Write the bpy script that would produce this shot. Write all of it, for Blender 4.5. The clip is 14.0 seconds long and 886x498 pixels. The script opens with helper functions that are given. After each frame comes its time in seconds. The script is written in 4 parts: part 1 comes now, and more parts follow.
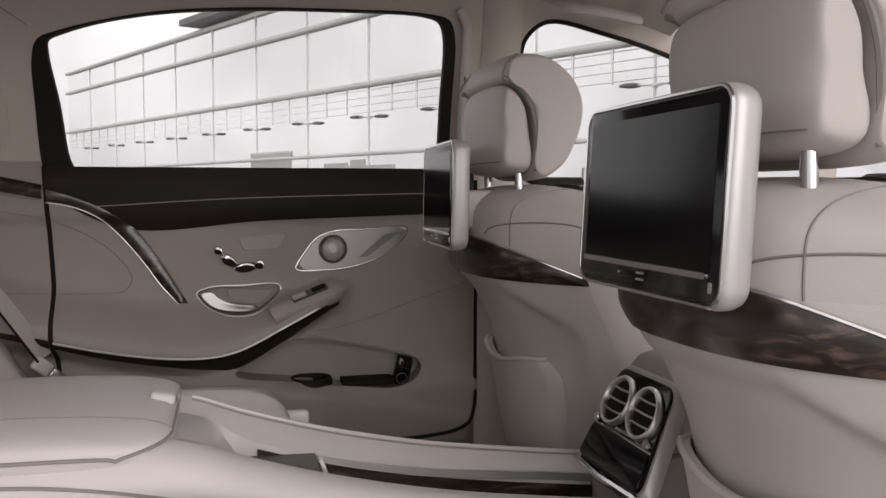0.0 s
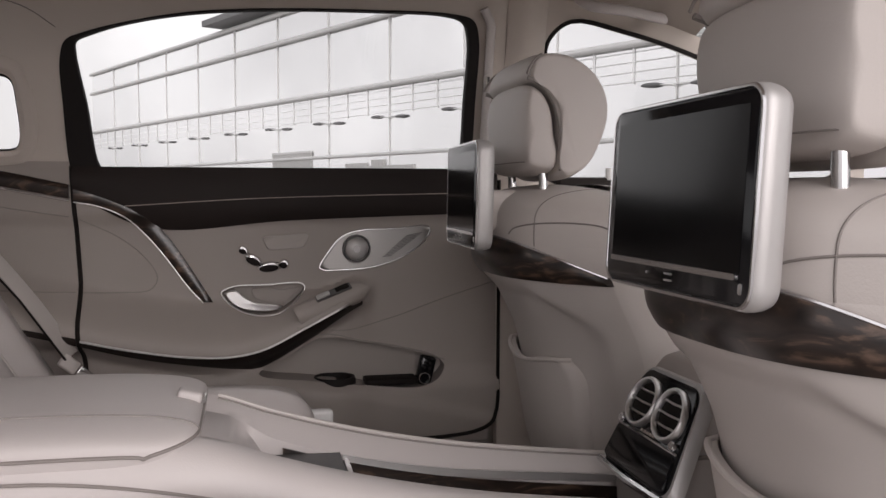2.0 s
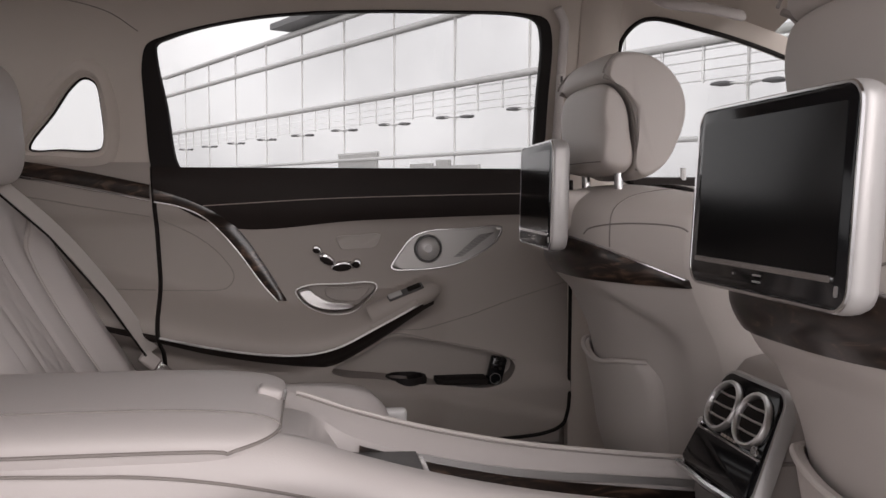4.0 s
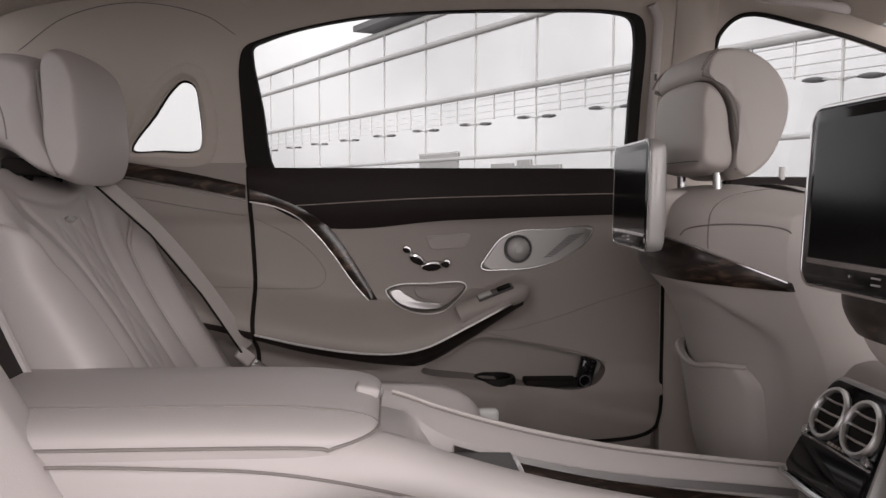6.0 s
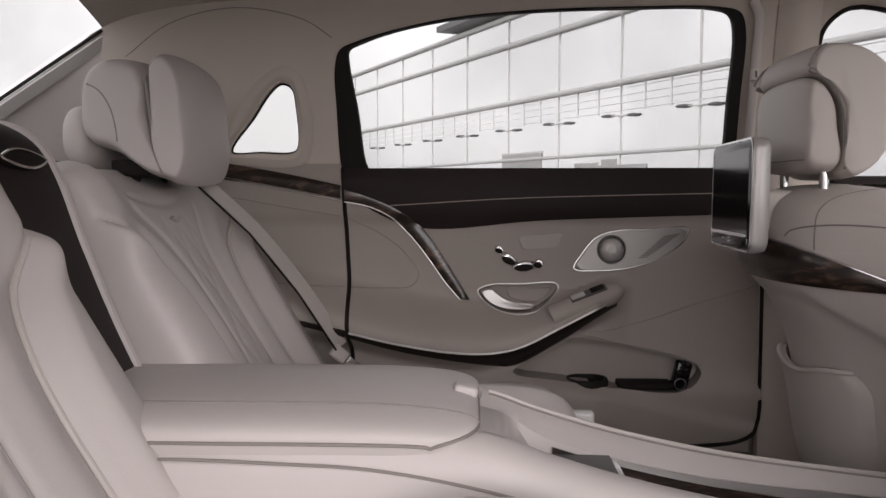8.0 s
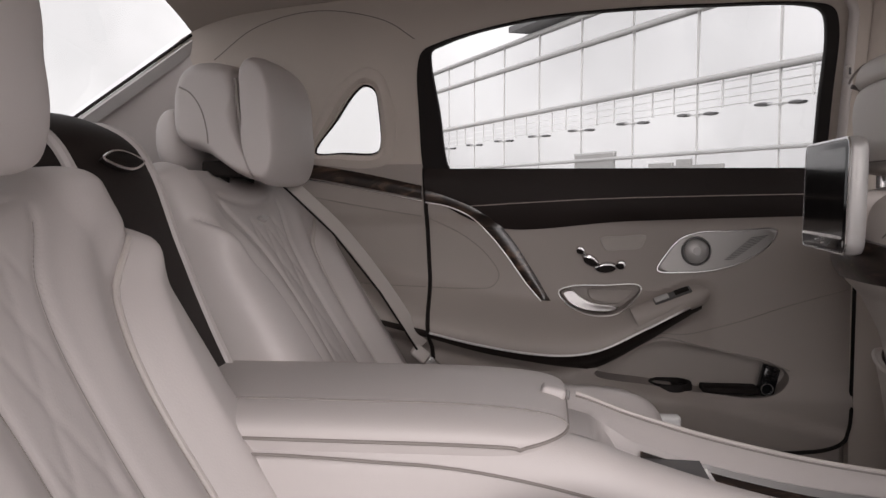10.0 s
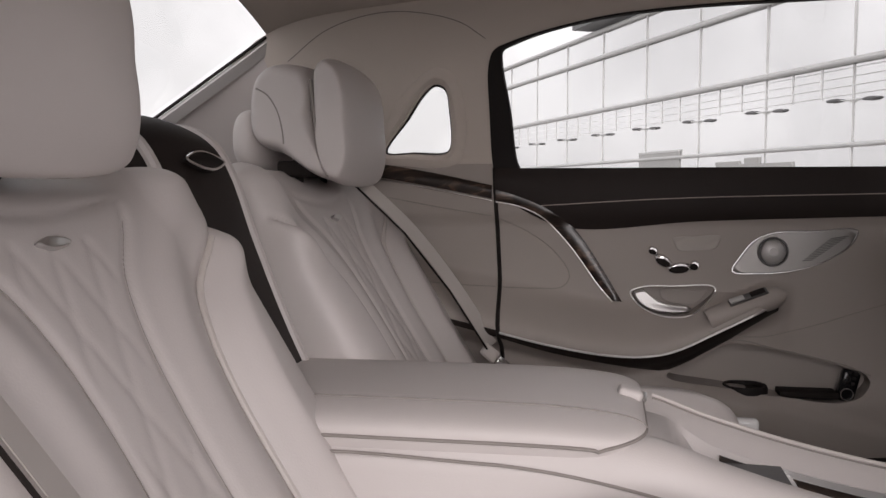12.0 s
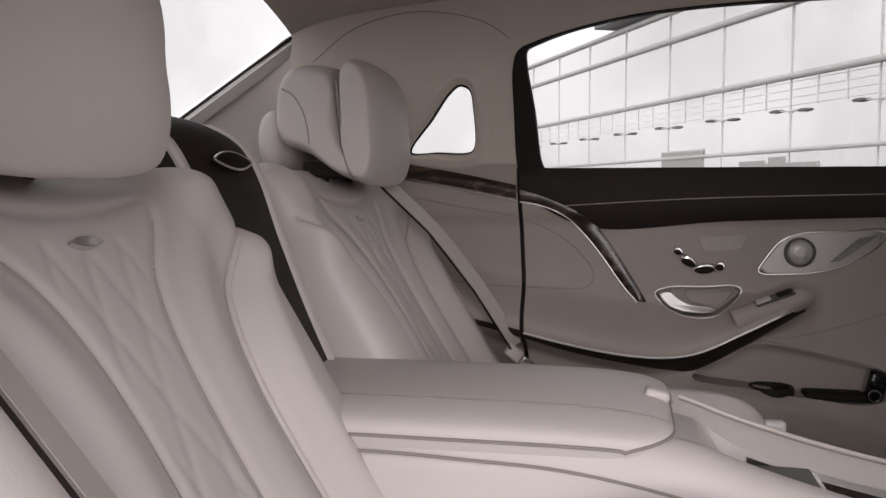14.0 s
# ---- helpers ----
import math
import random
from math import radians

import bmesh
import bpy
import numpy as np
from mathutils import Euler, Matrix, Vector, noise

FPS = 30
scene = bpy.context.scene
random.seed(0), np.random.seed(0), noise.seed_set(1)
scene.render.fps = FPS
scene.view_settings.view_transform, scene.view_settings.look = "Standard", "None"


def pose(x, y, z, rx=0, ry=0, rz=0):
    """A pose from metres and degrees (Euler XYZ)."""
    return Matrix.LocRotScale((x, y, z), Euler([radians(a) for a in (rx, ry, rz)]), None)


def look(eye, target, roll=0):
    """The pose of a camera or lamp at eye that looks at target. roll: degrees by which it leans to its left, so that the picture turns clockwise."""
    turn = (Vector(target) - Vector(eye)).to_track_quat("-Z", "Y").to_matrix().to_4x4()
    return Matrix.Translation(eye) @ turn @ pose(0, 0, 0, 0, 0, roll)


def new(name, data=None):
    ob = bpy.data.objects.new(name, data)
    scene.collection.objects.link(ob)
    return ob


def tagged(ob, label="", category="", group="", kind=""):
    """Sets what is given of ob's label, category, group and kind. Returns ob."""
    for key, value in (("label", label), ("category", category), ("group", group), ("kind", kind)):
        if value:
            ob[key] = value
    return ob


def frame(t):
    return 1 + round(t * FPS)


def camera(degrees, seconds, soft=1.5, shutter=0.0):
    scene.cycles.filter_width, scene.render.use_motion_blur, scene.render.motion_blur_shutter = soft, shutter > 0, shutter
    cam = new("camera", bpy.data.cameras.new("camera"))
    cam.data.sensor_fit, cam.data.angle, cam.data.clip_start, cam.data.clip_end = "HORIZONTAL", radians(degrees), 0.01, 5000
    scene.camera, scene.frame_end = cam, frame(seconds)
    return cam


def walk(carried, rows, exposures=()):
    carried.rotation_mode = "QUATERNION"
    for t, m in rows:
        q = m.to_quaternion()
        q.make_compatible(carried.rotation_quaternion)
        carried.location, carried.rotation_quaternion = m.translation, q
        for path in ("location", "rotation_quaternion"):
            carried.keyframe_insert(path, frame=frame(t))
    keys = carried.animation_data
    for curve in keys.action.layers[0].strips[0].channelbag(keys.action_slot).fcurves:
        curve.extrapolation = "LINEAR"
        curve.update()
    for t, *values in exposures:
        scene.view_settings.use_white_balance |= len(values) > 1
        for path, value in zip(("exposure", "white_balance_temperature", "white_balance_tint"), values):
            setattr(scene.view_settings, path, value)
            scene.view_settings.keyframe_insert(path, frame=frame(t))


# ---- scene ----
cam = camera(52.55, 14.0, soft=1.5)
PATH = [
    (0, (-0.0907, -0.0197, 0.9000), (0.3777, 1.9208, 0.7762), -0.04),
    (0.5, (-0.0921, -0.0204, 0.9001), (0.3718, 1.9211, 0.7763), -0.03),
    (1, (-0.0929, -0.0197, 0.9004), (0.3622, 1.9238, 0.7762), -0.02),
    (1.5, (-0.0949, -0.0191, 0.9005), (0.3472, 1.9275, 0.7762), -0.03),
    (2, (-0.0969, -0.0187, 0.9002), (0.3272, 1.9319, 0.7763), 0.01),
    (2.5, (-0.1002, -0.0173, 0.8998), (0.2964, 1.9391, 0.7766), 0.02),
    (3, (-0.1043, -0.0165, 0.8998), (0.2585, 1.9465, 0.7766), 0.01),
    (5.5, (-0.1310, -0.0105, 0.8997), (0.0233, 1.9797, 0.7763), 0.04),
    (6, (-0.1362, -0.0093, 0.8998), (-0.0270, 1.9839, 0.7764), 0.03),
    (6.5, (-0.1421, -0.0091, 0.8996), (-0.0785, 1.9861, 0.7764), 0.01),
    (7, (-0.1485, -0.0093, 0.9000), (-0.1345, 1.9869, 0.7763), 0.02),
    (7.5, (-0.1540, -0.0102, 0.9004), (-0.1846, 1.9857, 0.7763), -0.01),
    (8, (-0.1594, -0.0089, 0.9000), (-0.2316, 1.9860, 0.7765), -0.02),
    (10.5, (-0.1870, -0.0126, 0.9002), (-0.4549, 1.9655, 0.7769), -0.01),
    (11, (-0.1914, -0.0144, 0.9013), (-0.4976, 1.9581, 0.7768), -0.03),
    (11.5, (-0.1962, -0.0143, 0.9017), (-0.5314, 1.9535, 0.7766), -0.00),
    (12, (-0.2005, -0.0142, 0.9009), (-0.5640, 1.9486, 0.7766), -0.01),
    (12.5, (-0.2023, -0.0159, 0.9018), (-0.5873, 1.9427, 0.7765), -0.00),
    (13, (-0.2047, -0.0160, 0.9013), (-0.6033, 1.9398, 0.7763), -0.01),
    (13.5, (-0.2055, -0.0173, 0.9018), (-0.6120, 1.9369, 0.7764), -0.02),
    (14, (-0.2065, -0.0168, 0.9017), (-0.6161, 1.9368, 0.7764), -0.00),
]
walk(cam, [(t, look(eye, target, roll)) for t, eye, target, roll in PATH], [(0.0, 1.0, 6600, 17), (14.0, 1.0, 6600, 17)])

# ---------------------------------------------------------------- world and light
world = bpy.data.worlds.new("overcast_sky")
scene.world = world
world.use_nodes = True
wn, wl = world.node_tree.nodes, world.node_tree.links
wn.clear()
w_out = wn.new("ShaderNodeOutputWorld")
w_bg = wn.new("ShaderNodeBackground")
w_sky = wn.new("ShaderNodeTexSky")
w_sky.sky_type, w_sky.sun_disc = "NISHITA", False
w_sky.sun_elevation, w_sky.sun_rotation = radians(14), radians(155)
w_sky.dust_density, w_sky.air_density = 3.0, 1.0
w_hsv = wn.new("ShaderNodeHueSaturation")
w_hsv.inputs["Saturation"].default_value = 0.10
w_cloud = wn.new("ShaderNodeTexNoise")
w_cloud.inputs["Scale"].default_value = 5.0
w_cloud.inputs["Detail"].default_value = 6.0
w_map = wn.new("ShaderNodeMapRange")
w_map.inputs["From Min"].default_value, w_map.inputs["From Max"].default_value = 0.38, 0.62
w_map.inputs["To Min"].default_value, w_map.inputs["To Max"].default_value = 0.82, 1.10
w_mix = wn.new("ShaderNodeVectorMath")
w_mix.operation = "MULTIPLY"
w_tc = wn.new("ShaderNodeTexCoord")
wl.new(w_tc.outputs["Generated"], w_cloud.inputs["Vector"])
wl.new(w_cloud.outputs["Fac"], w_map.inputs["Value"])
w_haze = wn.new("ShaderNodeMix")  # an even cloud layer over the sky
w_haze.data_type = "RGBA"
w_haze.inputs["Factor"].default_value = 0.85
w_haze.inputs["B"].default_value = (4.9, 4.9, 4.95, 1)
wl.new(w_sky.outputs["Color"], w_hsv.inputs["Color"])
wl.new(w_hsv.outputs["Color"], w_haze.inputs["A"])
wl.new(w_haze.outputs["Result"], w_mix.inputs[0])
wl.new(w_map.outputs["Result"], w_mix.inputs[1])
wl.new(w_mix.outputs["Vector"], w_bg.inputs["Color"])
wl.new(w_bg.outputs["Background"], w_out.inputs["Surface"])
w_bg.inputs["Strength"].default_value = 0.118

sun = new("sun", bpy.data.lights.new("sun", "SUN"))
sun.data.energy, sun.data.angle, sun.data.color = 1.05, radians(60), (1.0, 0.98, 0.96)
sun.matrix_world = look((1.3, -4.0, 2.5), (0.1, 1.2, 0.85))


# ---------------------------------------------------------------- materials
def material(name, colour, rough=0.5, metal=0.0, vary=0.06, scale=9.0, grain=420.0, bump=0.06, coat=0.0, spec=0.5):
    m = bpy.data.materials.new(name)
    m.use_nodes = True
    n, l = m.node_tree.nodes, m.node_tree.links
    b = n["Principled BSDF"]
    tc = n.new("ShaderNodeTexCoord")
    big = n.new("ShaderNodeTexNoise")
    big.inputs["Scale"].default_value, big.inputs["Detail"].default_value = scale, 4.0
    fine = n.new("ShaderNodeTexNoise")
    fine.inputs["Scale"].default_value, fine.inputs["Detail"].default_value = grain, 2.0
    l.new(tc.outputs["Object"], big.inputs["Vector"])
    l.new(tc.outputs["Object"], fine.inputs["Vector"])
    ramp = n.new("ShaderNodeMix")
    ramp.data_type = "RGBA"
    ramp.inputs["A"].default_value = (*[c * (1 - vary) for c in colour], 1)
    ramp.inputs["B"].default_value = (*[min(1, c * (1 + vary)) for c in colour], 1)
    l.new(big.outputs["Fac"], ramp.inputs["Factor"])
    l.new(ramp.outputs["Result"], b.inputs["Base Color"])
    rr = n.new("ShaderNodeMapRange")
    rr.inputs["To Min"].default_value, rr.inputs["To Max"].default_value = rough * 0.88, min(1, rough * 1.12)
    l.new(fine.outputs["Fac"], rr.inputs["Value"])
    l.new(rr.outputs["Result"], b.inputs["Roughness"])
    b.inputs["Metallic"].default_value = metal
    b.inputs["Coat Weight"].default_value = coat
    b.inputs["Coat Roughness"].default_value = 0.08
    b.inputs["Specular IOR Level"].default_value = spec
    if bump:
        bp = n.new("ShaderNodeBump")
        bp.inputs["Strength"].default_value, bp.inputs["Distance"].default_value = bump, 0.002
        l.new(fine.outputs["Fac"], bp.inputs["Height"])
        l.new(bp.outputs["Normal"], b.inputs["Normal"])
    return m


def burl_wood(name):
    m = bpy.data.materials.new(name)
    m.use_nodes = True
    n, l = m.node_tree.nodes, m.node_tree.links
    b = n["Principled BSDF"]
    tc = n.new("ShaderNodeTexCoord")
    mp = n.new("ShaderNodeMapping")
    mp.inputs["Scale"].default_value = (8, 8, 20)
    noi = n.new("ShaderNodeTexNoise")
    noi.inputs["Scale"].default_value, noi.inputs["Detail"].default_value, noi.inputs["Distortion"].default_value = 1.6, 7.0, 2.4
    cr = n.new("ShaderNodeValToRGB")
    cr.color_ramp.elements[0].position, cr.color_ramp.elements[0].color = 0.34, (0.006, 0.004, 0.003, 1)
    cr.color_ramp.elements[1].position, cr.color_ramp.elements[1].color = 0.76, (0.17, 0.108, 0.076, 1)
    mid = cr.color_ramp.elements.new(0.55)
    mid.color = (0.026, 0.016, 0.012, 1)
    l.new(tc.outputs["Object"], mp.inputs["Vector"])
    l.new(mp.outputs["Vector"], noi.inputs["Vector"])
    l.new(noi.outputs["Fac"], cr.inputs["Fac"])
    l.new(cr.outputs["Color"], b.inputs["Base Color"])
    b.inputs["Roughness"].default_value = 0.28
    b.inputs["Coat Weight"].default_value, b.inputs["Coat Roughness"].default_value = 0.2, 0.06
    return m


def clear_glass(name, gloss=0.05):
    m = bpy.data.materials.new(name)
    m.use_nodes = True
    n, l = m.node_tree.nodes, m.node_tree.links
    n.clear()
    o = n.new("ShaderNodeOutputMaterial")
    mx = n.new("ShaderNodeMixShader")
    tr = n.new("ShaderNodeBsdfTransparent")
    gl = n.new("ShaderNodeBsdfGlossy")
    gl.inputs["Roughness"].default_value = 0.01
    tr.inputs["Color"].default_value = (0.97, 0.98, 0.97, 1)
    mx.inputs[0].default_value = gloss
    l.new(tr.outputs[0], mx.inputs[1])
    l.new(gl.outputs[0], mx.inputs[2])
    l.new(mx.outputs[0], o.inputs["Surface"])
    return m


LEATHER = material("silk_beige_leather", (0.50, 0.462, 0.447), 0.5, vary=0.035, scale=5, bump=0.10)
LEATHER_DARKER = material("beige_trim_leather", (0.36, 0.325, 0.302), 0.58, vary=0.04, scale=5, bump=0.10)
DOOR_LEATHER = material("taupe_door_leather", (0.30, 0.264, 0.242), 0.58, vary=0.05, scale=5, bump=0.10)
HEADLINER = material("suede_headliner", (0.52, 0.465, 0.42), 0.95, vary=0.04, scale=7, grain=900, bump=0.12, spec=0.15)
# copy of the seat leather, slightly lifted to make up for dim front seats
SEATBACK_LIFTED = material("beige_leather_lifted", (0.51, 0.467, 0.438), 0.55, vary=0.04, scale=5, bump=0.10)
SEAM = material("stitched_seam", (0.23, 0.205, 0.19), 0.7, bump=0)
GAP = material("dark_shut_line", (0.012, 0.009, 0.008), 0.7, bump=0, spec=0.15)
PIPING = material("beige_piping", (0.50, 0.46, 0.435), 0.42, bump=0.03)
BROWN = material("espresso_leather", (0.017, 0.012, 0.0105), 0.6, vary=0.1, bump=0.12, spec=0.2)
BROWN_STITCH = material("pale_stitching", (0.33, 0.28, 0.25), 0.7, bump=0)
WOOD = burl_wood("burl_walnut")
CHROME = material("brushed_chrome", (0.72, 0.71, 0.71), 0.18, 1.0, vary=0.02, bump=0)
SATIN = material("satin_aluminium", (0.66, 0.645, 0.635), 0.40, 1.0, vary=0.03, bump=0.02)
SILVER = material("silver_painted_plastic", (0.46, 0.445, 0.435), 0.38, 0.35, vary=0.02, bump=0)
SPEAKER_METAL = material("brushed_speaker_metal", (0.27, 0.258, 0.25), 0.36, 0.85, vary=0.05, bump=0.02)
BLACK = material("black_piano_lacquer", (0.005, 0.005, 0.006), 0.12, vary=0.02, bump=0, coat=0.0, spec=0.35)
COVER = material("dark_grey_cover", (0.07, 0.066, 0.064), 0.5, vary=0.06, bump=0.06)
SCREEN = material("dark_display_glass", (0.003, 0.003, 0.0035), 0.16, vary=0.02, bump=0, spec=0.2)
RUBBER = material("black_rubber", (0.011, 0.0085, 0.008), 0.65, vary=0.1, bump=0.03, spec=0.2)
WEBBING = material("beige_belt_webbing", (0.44, 0.405, 0.38), 0.7, vary=0.03, grain=900, bump=0.10)
CARPET = material("beige_carpet", (0.30, 0.27, 0.25), 0.95, vary=0.1, grain=900, bump=0.5, spec=0.1)
PLASTIC = material("clear_white_plastic", (0.66, 0.65, 0.64), 0.12, vary=0.02, bump=0)
GLASS = clear_glass("window_glass", 0.04)


# ---------------------------------------------------------------- mesh helpers
def mesh_object(name, bm, mat, smooth=True):
    bmesh.ops.recalc_face_normals(bm, faces=bm.faces)
    me = bpy.data.meshes.new(name)
    bm.to_mesh(me)
    bm.free()
    me.materials.append(mat)
    if smooth:
        me.shade_smooth()
        me.set_sharp_from_angle(angle=radians(40))
    return new(name, me)


def part(name, bm, mat, parent, label="", smooth=True):
    ob = mesh_object(name, bm, mat, smooth)
    ob.parent = parent
    if label:
        tagged(ob, label)
    return ob


def thing(name, label, category, group="", kind="", at=(0, 0, 0)):
    ob = new(name)
    ob.location = at
    ob.empty_display_size = 0.05
    bpy.context.view_layer.update()
    return tagged(ob, label, category, group, kind)


def spline(pts, n=12, closed=False):
    """Centripetal Catmull-Rom through the points."""
    p = [np.array(q, float) for q in pts]
    out = []
    m = len(p)
    for i in range(m if closed else m - 1):
        if closed:
            a, b, c, d = (p[(i + k) % m] for k in (-1, 0, 1, 2))
        else:
            b, c = p[i], p[i + 1]
            a = p[i - 1] if i else 2 * b - c
            d = p[i + 2] if i + 2 < m else 2 * c - b
        t1 = np.linalg.norm(b - a) ** 0.5 + 1e-9
        t2 = t1 + np.linalg.norm(c - b) ** 0.5 + 1e-9
        t3 = t2 + np.linalg.norm(d - c) ** 0.5 + 1e-9
        for k in range(n):
            t = t1 + (t2 - t1) * k / n
            a1, a2, a3 = (t1 - t) / t1 * a + t / t1 * b, (t2 - t) / (t2 - t1) * b + (t - t1) / (t2 - t1) * c, (t3 - t) / (t3 - t2) * c + (t - t2) / (t3 - t2) * d
            b1, b2 = (t2 - t) / t2 * a1 + t / t2 * a2, (t3 - t) / (t3 - t1) * a2 + (t - t1) / (t3 - t1) * a3
            out.append((t2 - t) / (t2 - t1) * b1 + (t - t1) / (t2 - t1) * b2)
    if not closed:
        out.append(p[-1])
    return out


def along(pts):
    """A smooth z(x) through a few points."""
    s = spline(pts, 10)
    xs, zs = [q[0] for q in s], [q[1] for q in s]
    return lambda x: float(np.interp(x, xs, zs))


def step(a, b, v):
    t = min(1, max(0, (v - a) / (b - a)))
    return t * t * (3 - 2 * t)


def sheet(rows, bm=None, close_u=False):
    """A quad sheet from rows of points."""
    bm = bm or bmesh.new()
    vs = [[bm.verts.new(p) for p in r] for r in rows]
    for i in range(len(vs) - 1):
        for j in range(len(vs[0]) - (0 if close_u else 1)):
            k = (j + 1) % len(vs[0])
            bm.faces.new((vs[i][j], vs[i][k], vs[i + 1][k], vs[i + 1][j]))
    return bm, vs


def slab(rows, push):
    """A sheet given thickness by the vector push."""
    bm, a = sheet(rows)
    push = Vector(push)
    _, b = sheet([[Vector(p) + push for p in r] for r in rows], bm)
    n, m = len(a), len(a[0])
    rim_a = [a[0][j] for j in range(m)] + [a[i][m - 1] for i in range(1, n)] + [a[n - 1][j] for j in range(m - 2, -1, -1)] + [a[i][0] for i in range(n - 2, 0, -1)]
    rim_b = [b[0][j] for j in range(m)] + [b[i][m - 1] for i in range(1, n)] + [b[n - 1][j] for j in range(m - 2, -1, -1)] + [b[i][0] for i in range(n - 2, 0, -1)]
    for i in range(len(rim_a)):
        k = (i + 1) % len(rim_a)
        bm.faces.new((rim_a[i], rim_a[k], rim_b[k], rim_b[i]))
    return bm


def tube(pts, r, sides=8, closed=False, flat=1.0, bm=None):
    """A round or flattened bar along the points."""
    bm = bm or bmesh.new()
    pts = [Vector(p) for p in pts]
    rows = []
    last = None
    for i, p in enumerate(pts):
        a = pts[i - 1] if i or closed else p
        b = pts[(i + 1) % len(pts)] if i < len(pts) - 1 or closed else p
        d = (b - a).normalized()
        up = Vector((0, -1, 0)) if abs(d.y) < 0.9 else Vector((0, 0, 1))
        if last is not None:
            up = last
        s = d.cross(up).normalized()
        u = s.cross(d).normalized()
        last = u
        rows.append([p + s * (math.cos(q) * r) + u * (math.sin(q) * r * flat) for q in (2 * math.pi * k / sides for k in range(sides))])
    if closed:
        rows.append(rows[0])
    _, vs = sheet(rows, bm, close_u=True)
    if closed:
        bmesh.ops.remove_doubles(bm, verts=bm.verts, dist=1e-6)
    else:
        bm.faces.new(vs[0])
        bm.faces.new(vs[-1])
    return bm


def round_edge(s, n):
    return max(0.0, 1 - abs(s) ** n) ** (1 / n)


def pillow(place, height, front, back, half, extra=lambda s, q: 0.0, nx=28, ny=36, en=4.0, bend=lambda q: 0.0):
    """A closed upholstered form. place maps (across, up, out) to the world; half(q): half width at q from -1 (bottom) to 1 (top)."""
    ss = [math.sin(math.pi / 2 * (2 * i / nx - 1)) for i in range(nx + 1)]
    qs = [math.sin(math.pi / 2 * (2 * i / ny - 1)) for i in range(ny + 1)]

    def row(q, depth, sign, add):
        return [place(s * half(q), q * height / 2, bend(q) + sign * depth * round_edge(s, en) * round_edge(q, en) + (extra(s, q) * round_edge(s, en) * round_edge(q, en) if add else 0)) for s in ss]

    bm, _ = sheet([row(q, front, 1, True) for q in qs])
    sheet([row(q, back, -1, False) for q in qs], bm)
    bmesh.ops.remove_doubles(bm, verts=bm.verts, dist=2e-5)
    return bm


def bolster(profile, place, half, en=3.2, inset=0.030, n=20, crown=0.0):
    """An upholstered form: a closed side outline carried across the seat, its two ends rounded off."""
    c = sum((np.array(p) for p in profile), np.zeros(2)) / len(profile)
    rows = []
    for k in range(n + 1):
        v = math.sin(math.pi / 2 * (2 * k / n - 1))
        d = inset * (1 - round_edge(v, en))
        row = []
        for p in profile:
            q = np.array(p) - c
            length = np.linalg.norm(q)
            q = q * (max(0.0, length - d) / length) * (1 + crown * (1 - v * v))
            row.append(place(c[0] + q[0], v * half, c[1] + q[1]))
        rows.append(row)
    bm, vs = sheet(rows, close_u=True)
    bm.faces.new(vs[0])
    bm.faces.new(vs[-1])
    return bm


def plate(outline, y, proud, inset=0.93, flip=1):
    """A bevelled plate from a closed outline in x and z, standing out towards -y."""
    c = sum((np.array(p) for p in outline), np.zeros(2)) / len(outline)
    yy = y if callable(y) else (lambda x, z: y)
    ring = lambda k, d: [(c[0] + (p[0] - c[0]) * k, yy(*p) - d * flip, c[1] + (p[1] - c[1]) * k) for p in outline]  # noqa: E731
    bm, vs = sheet([ring(1, -0.004), ring(1, proud * 0.6), ring(inset, proud)], close_u=True)
    bm.faces.new(vs[-1])
    bm.faces.new(vs[0])
    return bm


def prism(outline, y0, y1):
    bm, vs = sheet([[(p[0], y, p[1]) for p in outline] for y in (y0, y1)], close_u=True)
    bm.faces.new(vs[0])
    bm.faces.new(vs[1])
    bmesh.ops.recalc_face_normals(bm, faces=bm.faces)
    return bm


def cut(ob, bms):
    """Takes closed forms out of a closed mesh."""
    for bm in bms:
        me = bpy.data.meshes.new("cutter")
        bm.to_mesh(me)
        bm.free()
        tool = new("cutter", me)
        mod = ob.modifiers.new("cut", "BOOLEAN")
        mod.object, mod.operation, mod.solver = tool, "DIFFERENCE", "EXACT"
        got = bpy.data.meshes.new_from_object(ob.evaluated_get(bpy.context.evaluated_depsgraph_get()))
        ob.modifiers.clear()
        ob.data = got
        bpy.data.objects.remove(tool)
        bpy.data.meshes.remove(me)
    ob.data.shade_smooth()
    ob.data.set_sharp_from_angle(angle=radians(35))
    return ob


def box(x0, x1, y0, y1, z0, z1, bevel=0.004, seg=2):
    bm = bmesh.new()
    bmesh.ops.create_cube(bm, size=1, matrix=Matrix.LocRotScale(((x0 + x1) / 2, (y0 + y1) / 2, (z0 + z1) / 2), None, (x1 - x0, y1 - y0, z1 - z0)))
    if bevel:
        bmesh.ops.bevel(bm, geom=list(bm.edges), offset=bevel, segments=seg, affect="EDGES", profile=0.5)
    return bm


def disc(m, r, depth, sides=40, bevel=0.15):
    """A round form along local z of m, with a turned edge."""
    rows = [(r * 0.98, 0), (r, depth * 0.2), (r, depth * (1 - bevel)), (r * 0.93, depth), (r * 0.5, depth), (0.0004, depth)]
    bm, vs = sheet([[m @ Vector((q[0] * math.cos(a), q[0] * math.sin(a), q[1])) for a in (2 * math.pi * k / sides for k in range(sides))] for q in rows], close_u=True)
    bm.faces.new(vs[0])
    bm.faces.new(vs[-1])
    return bm


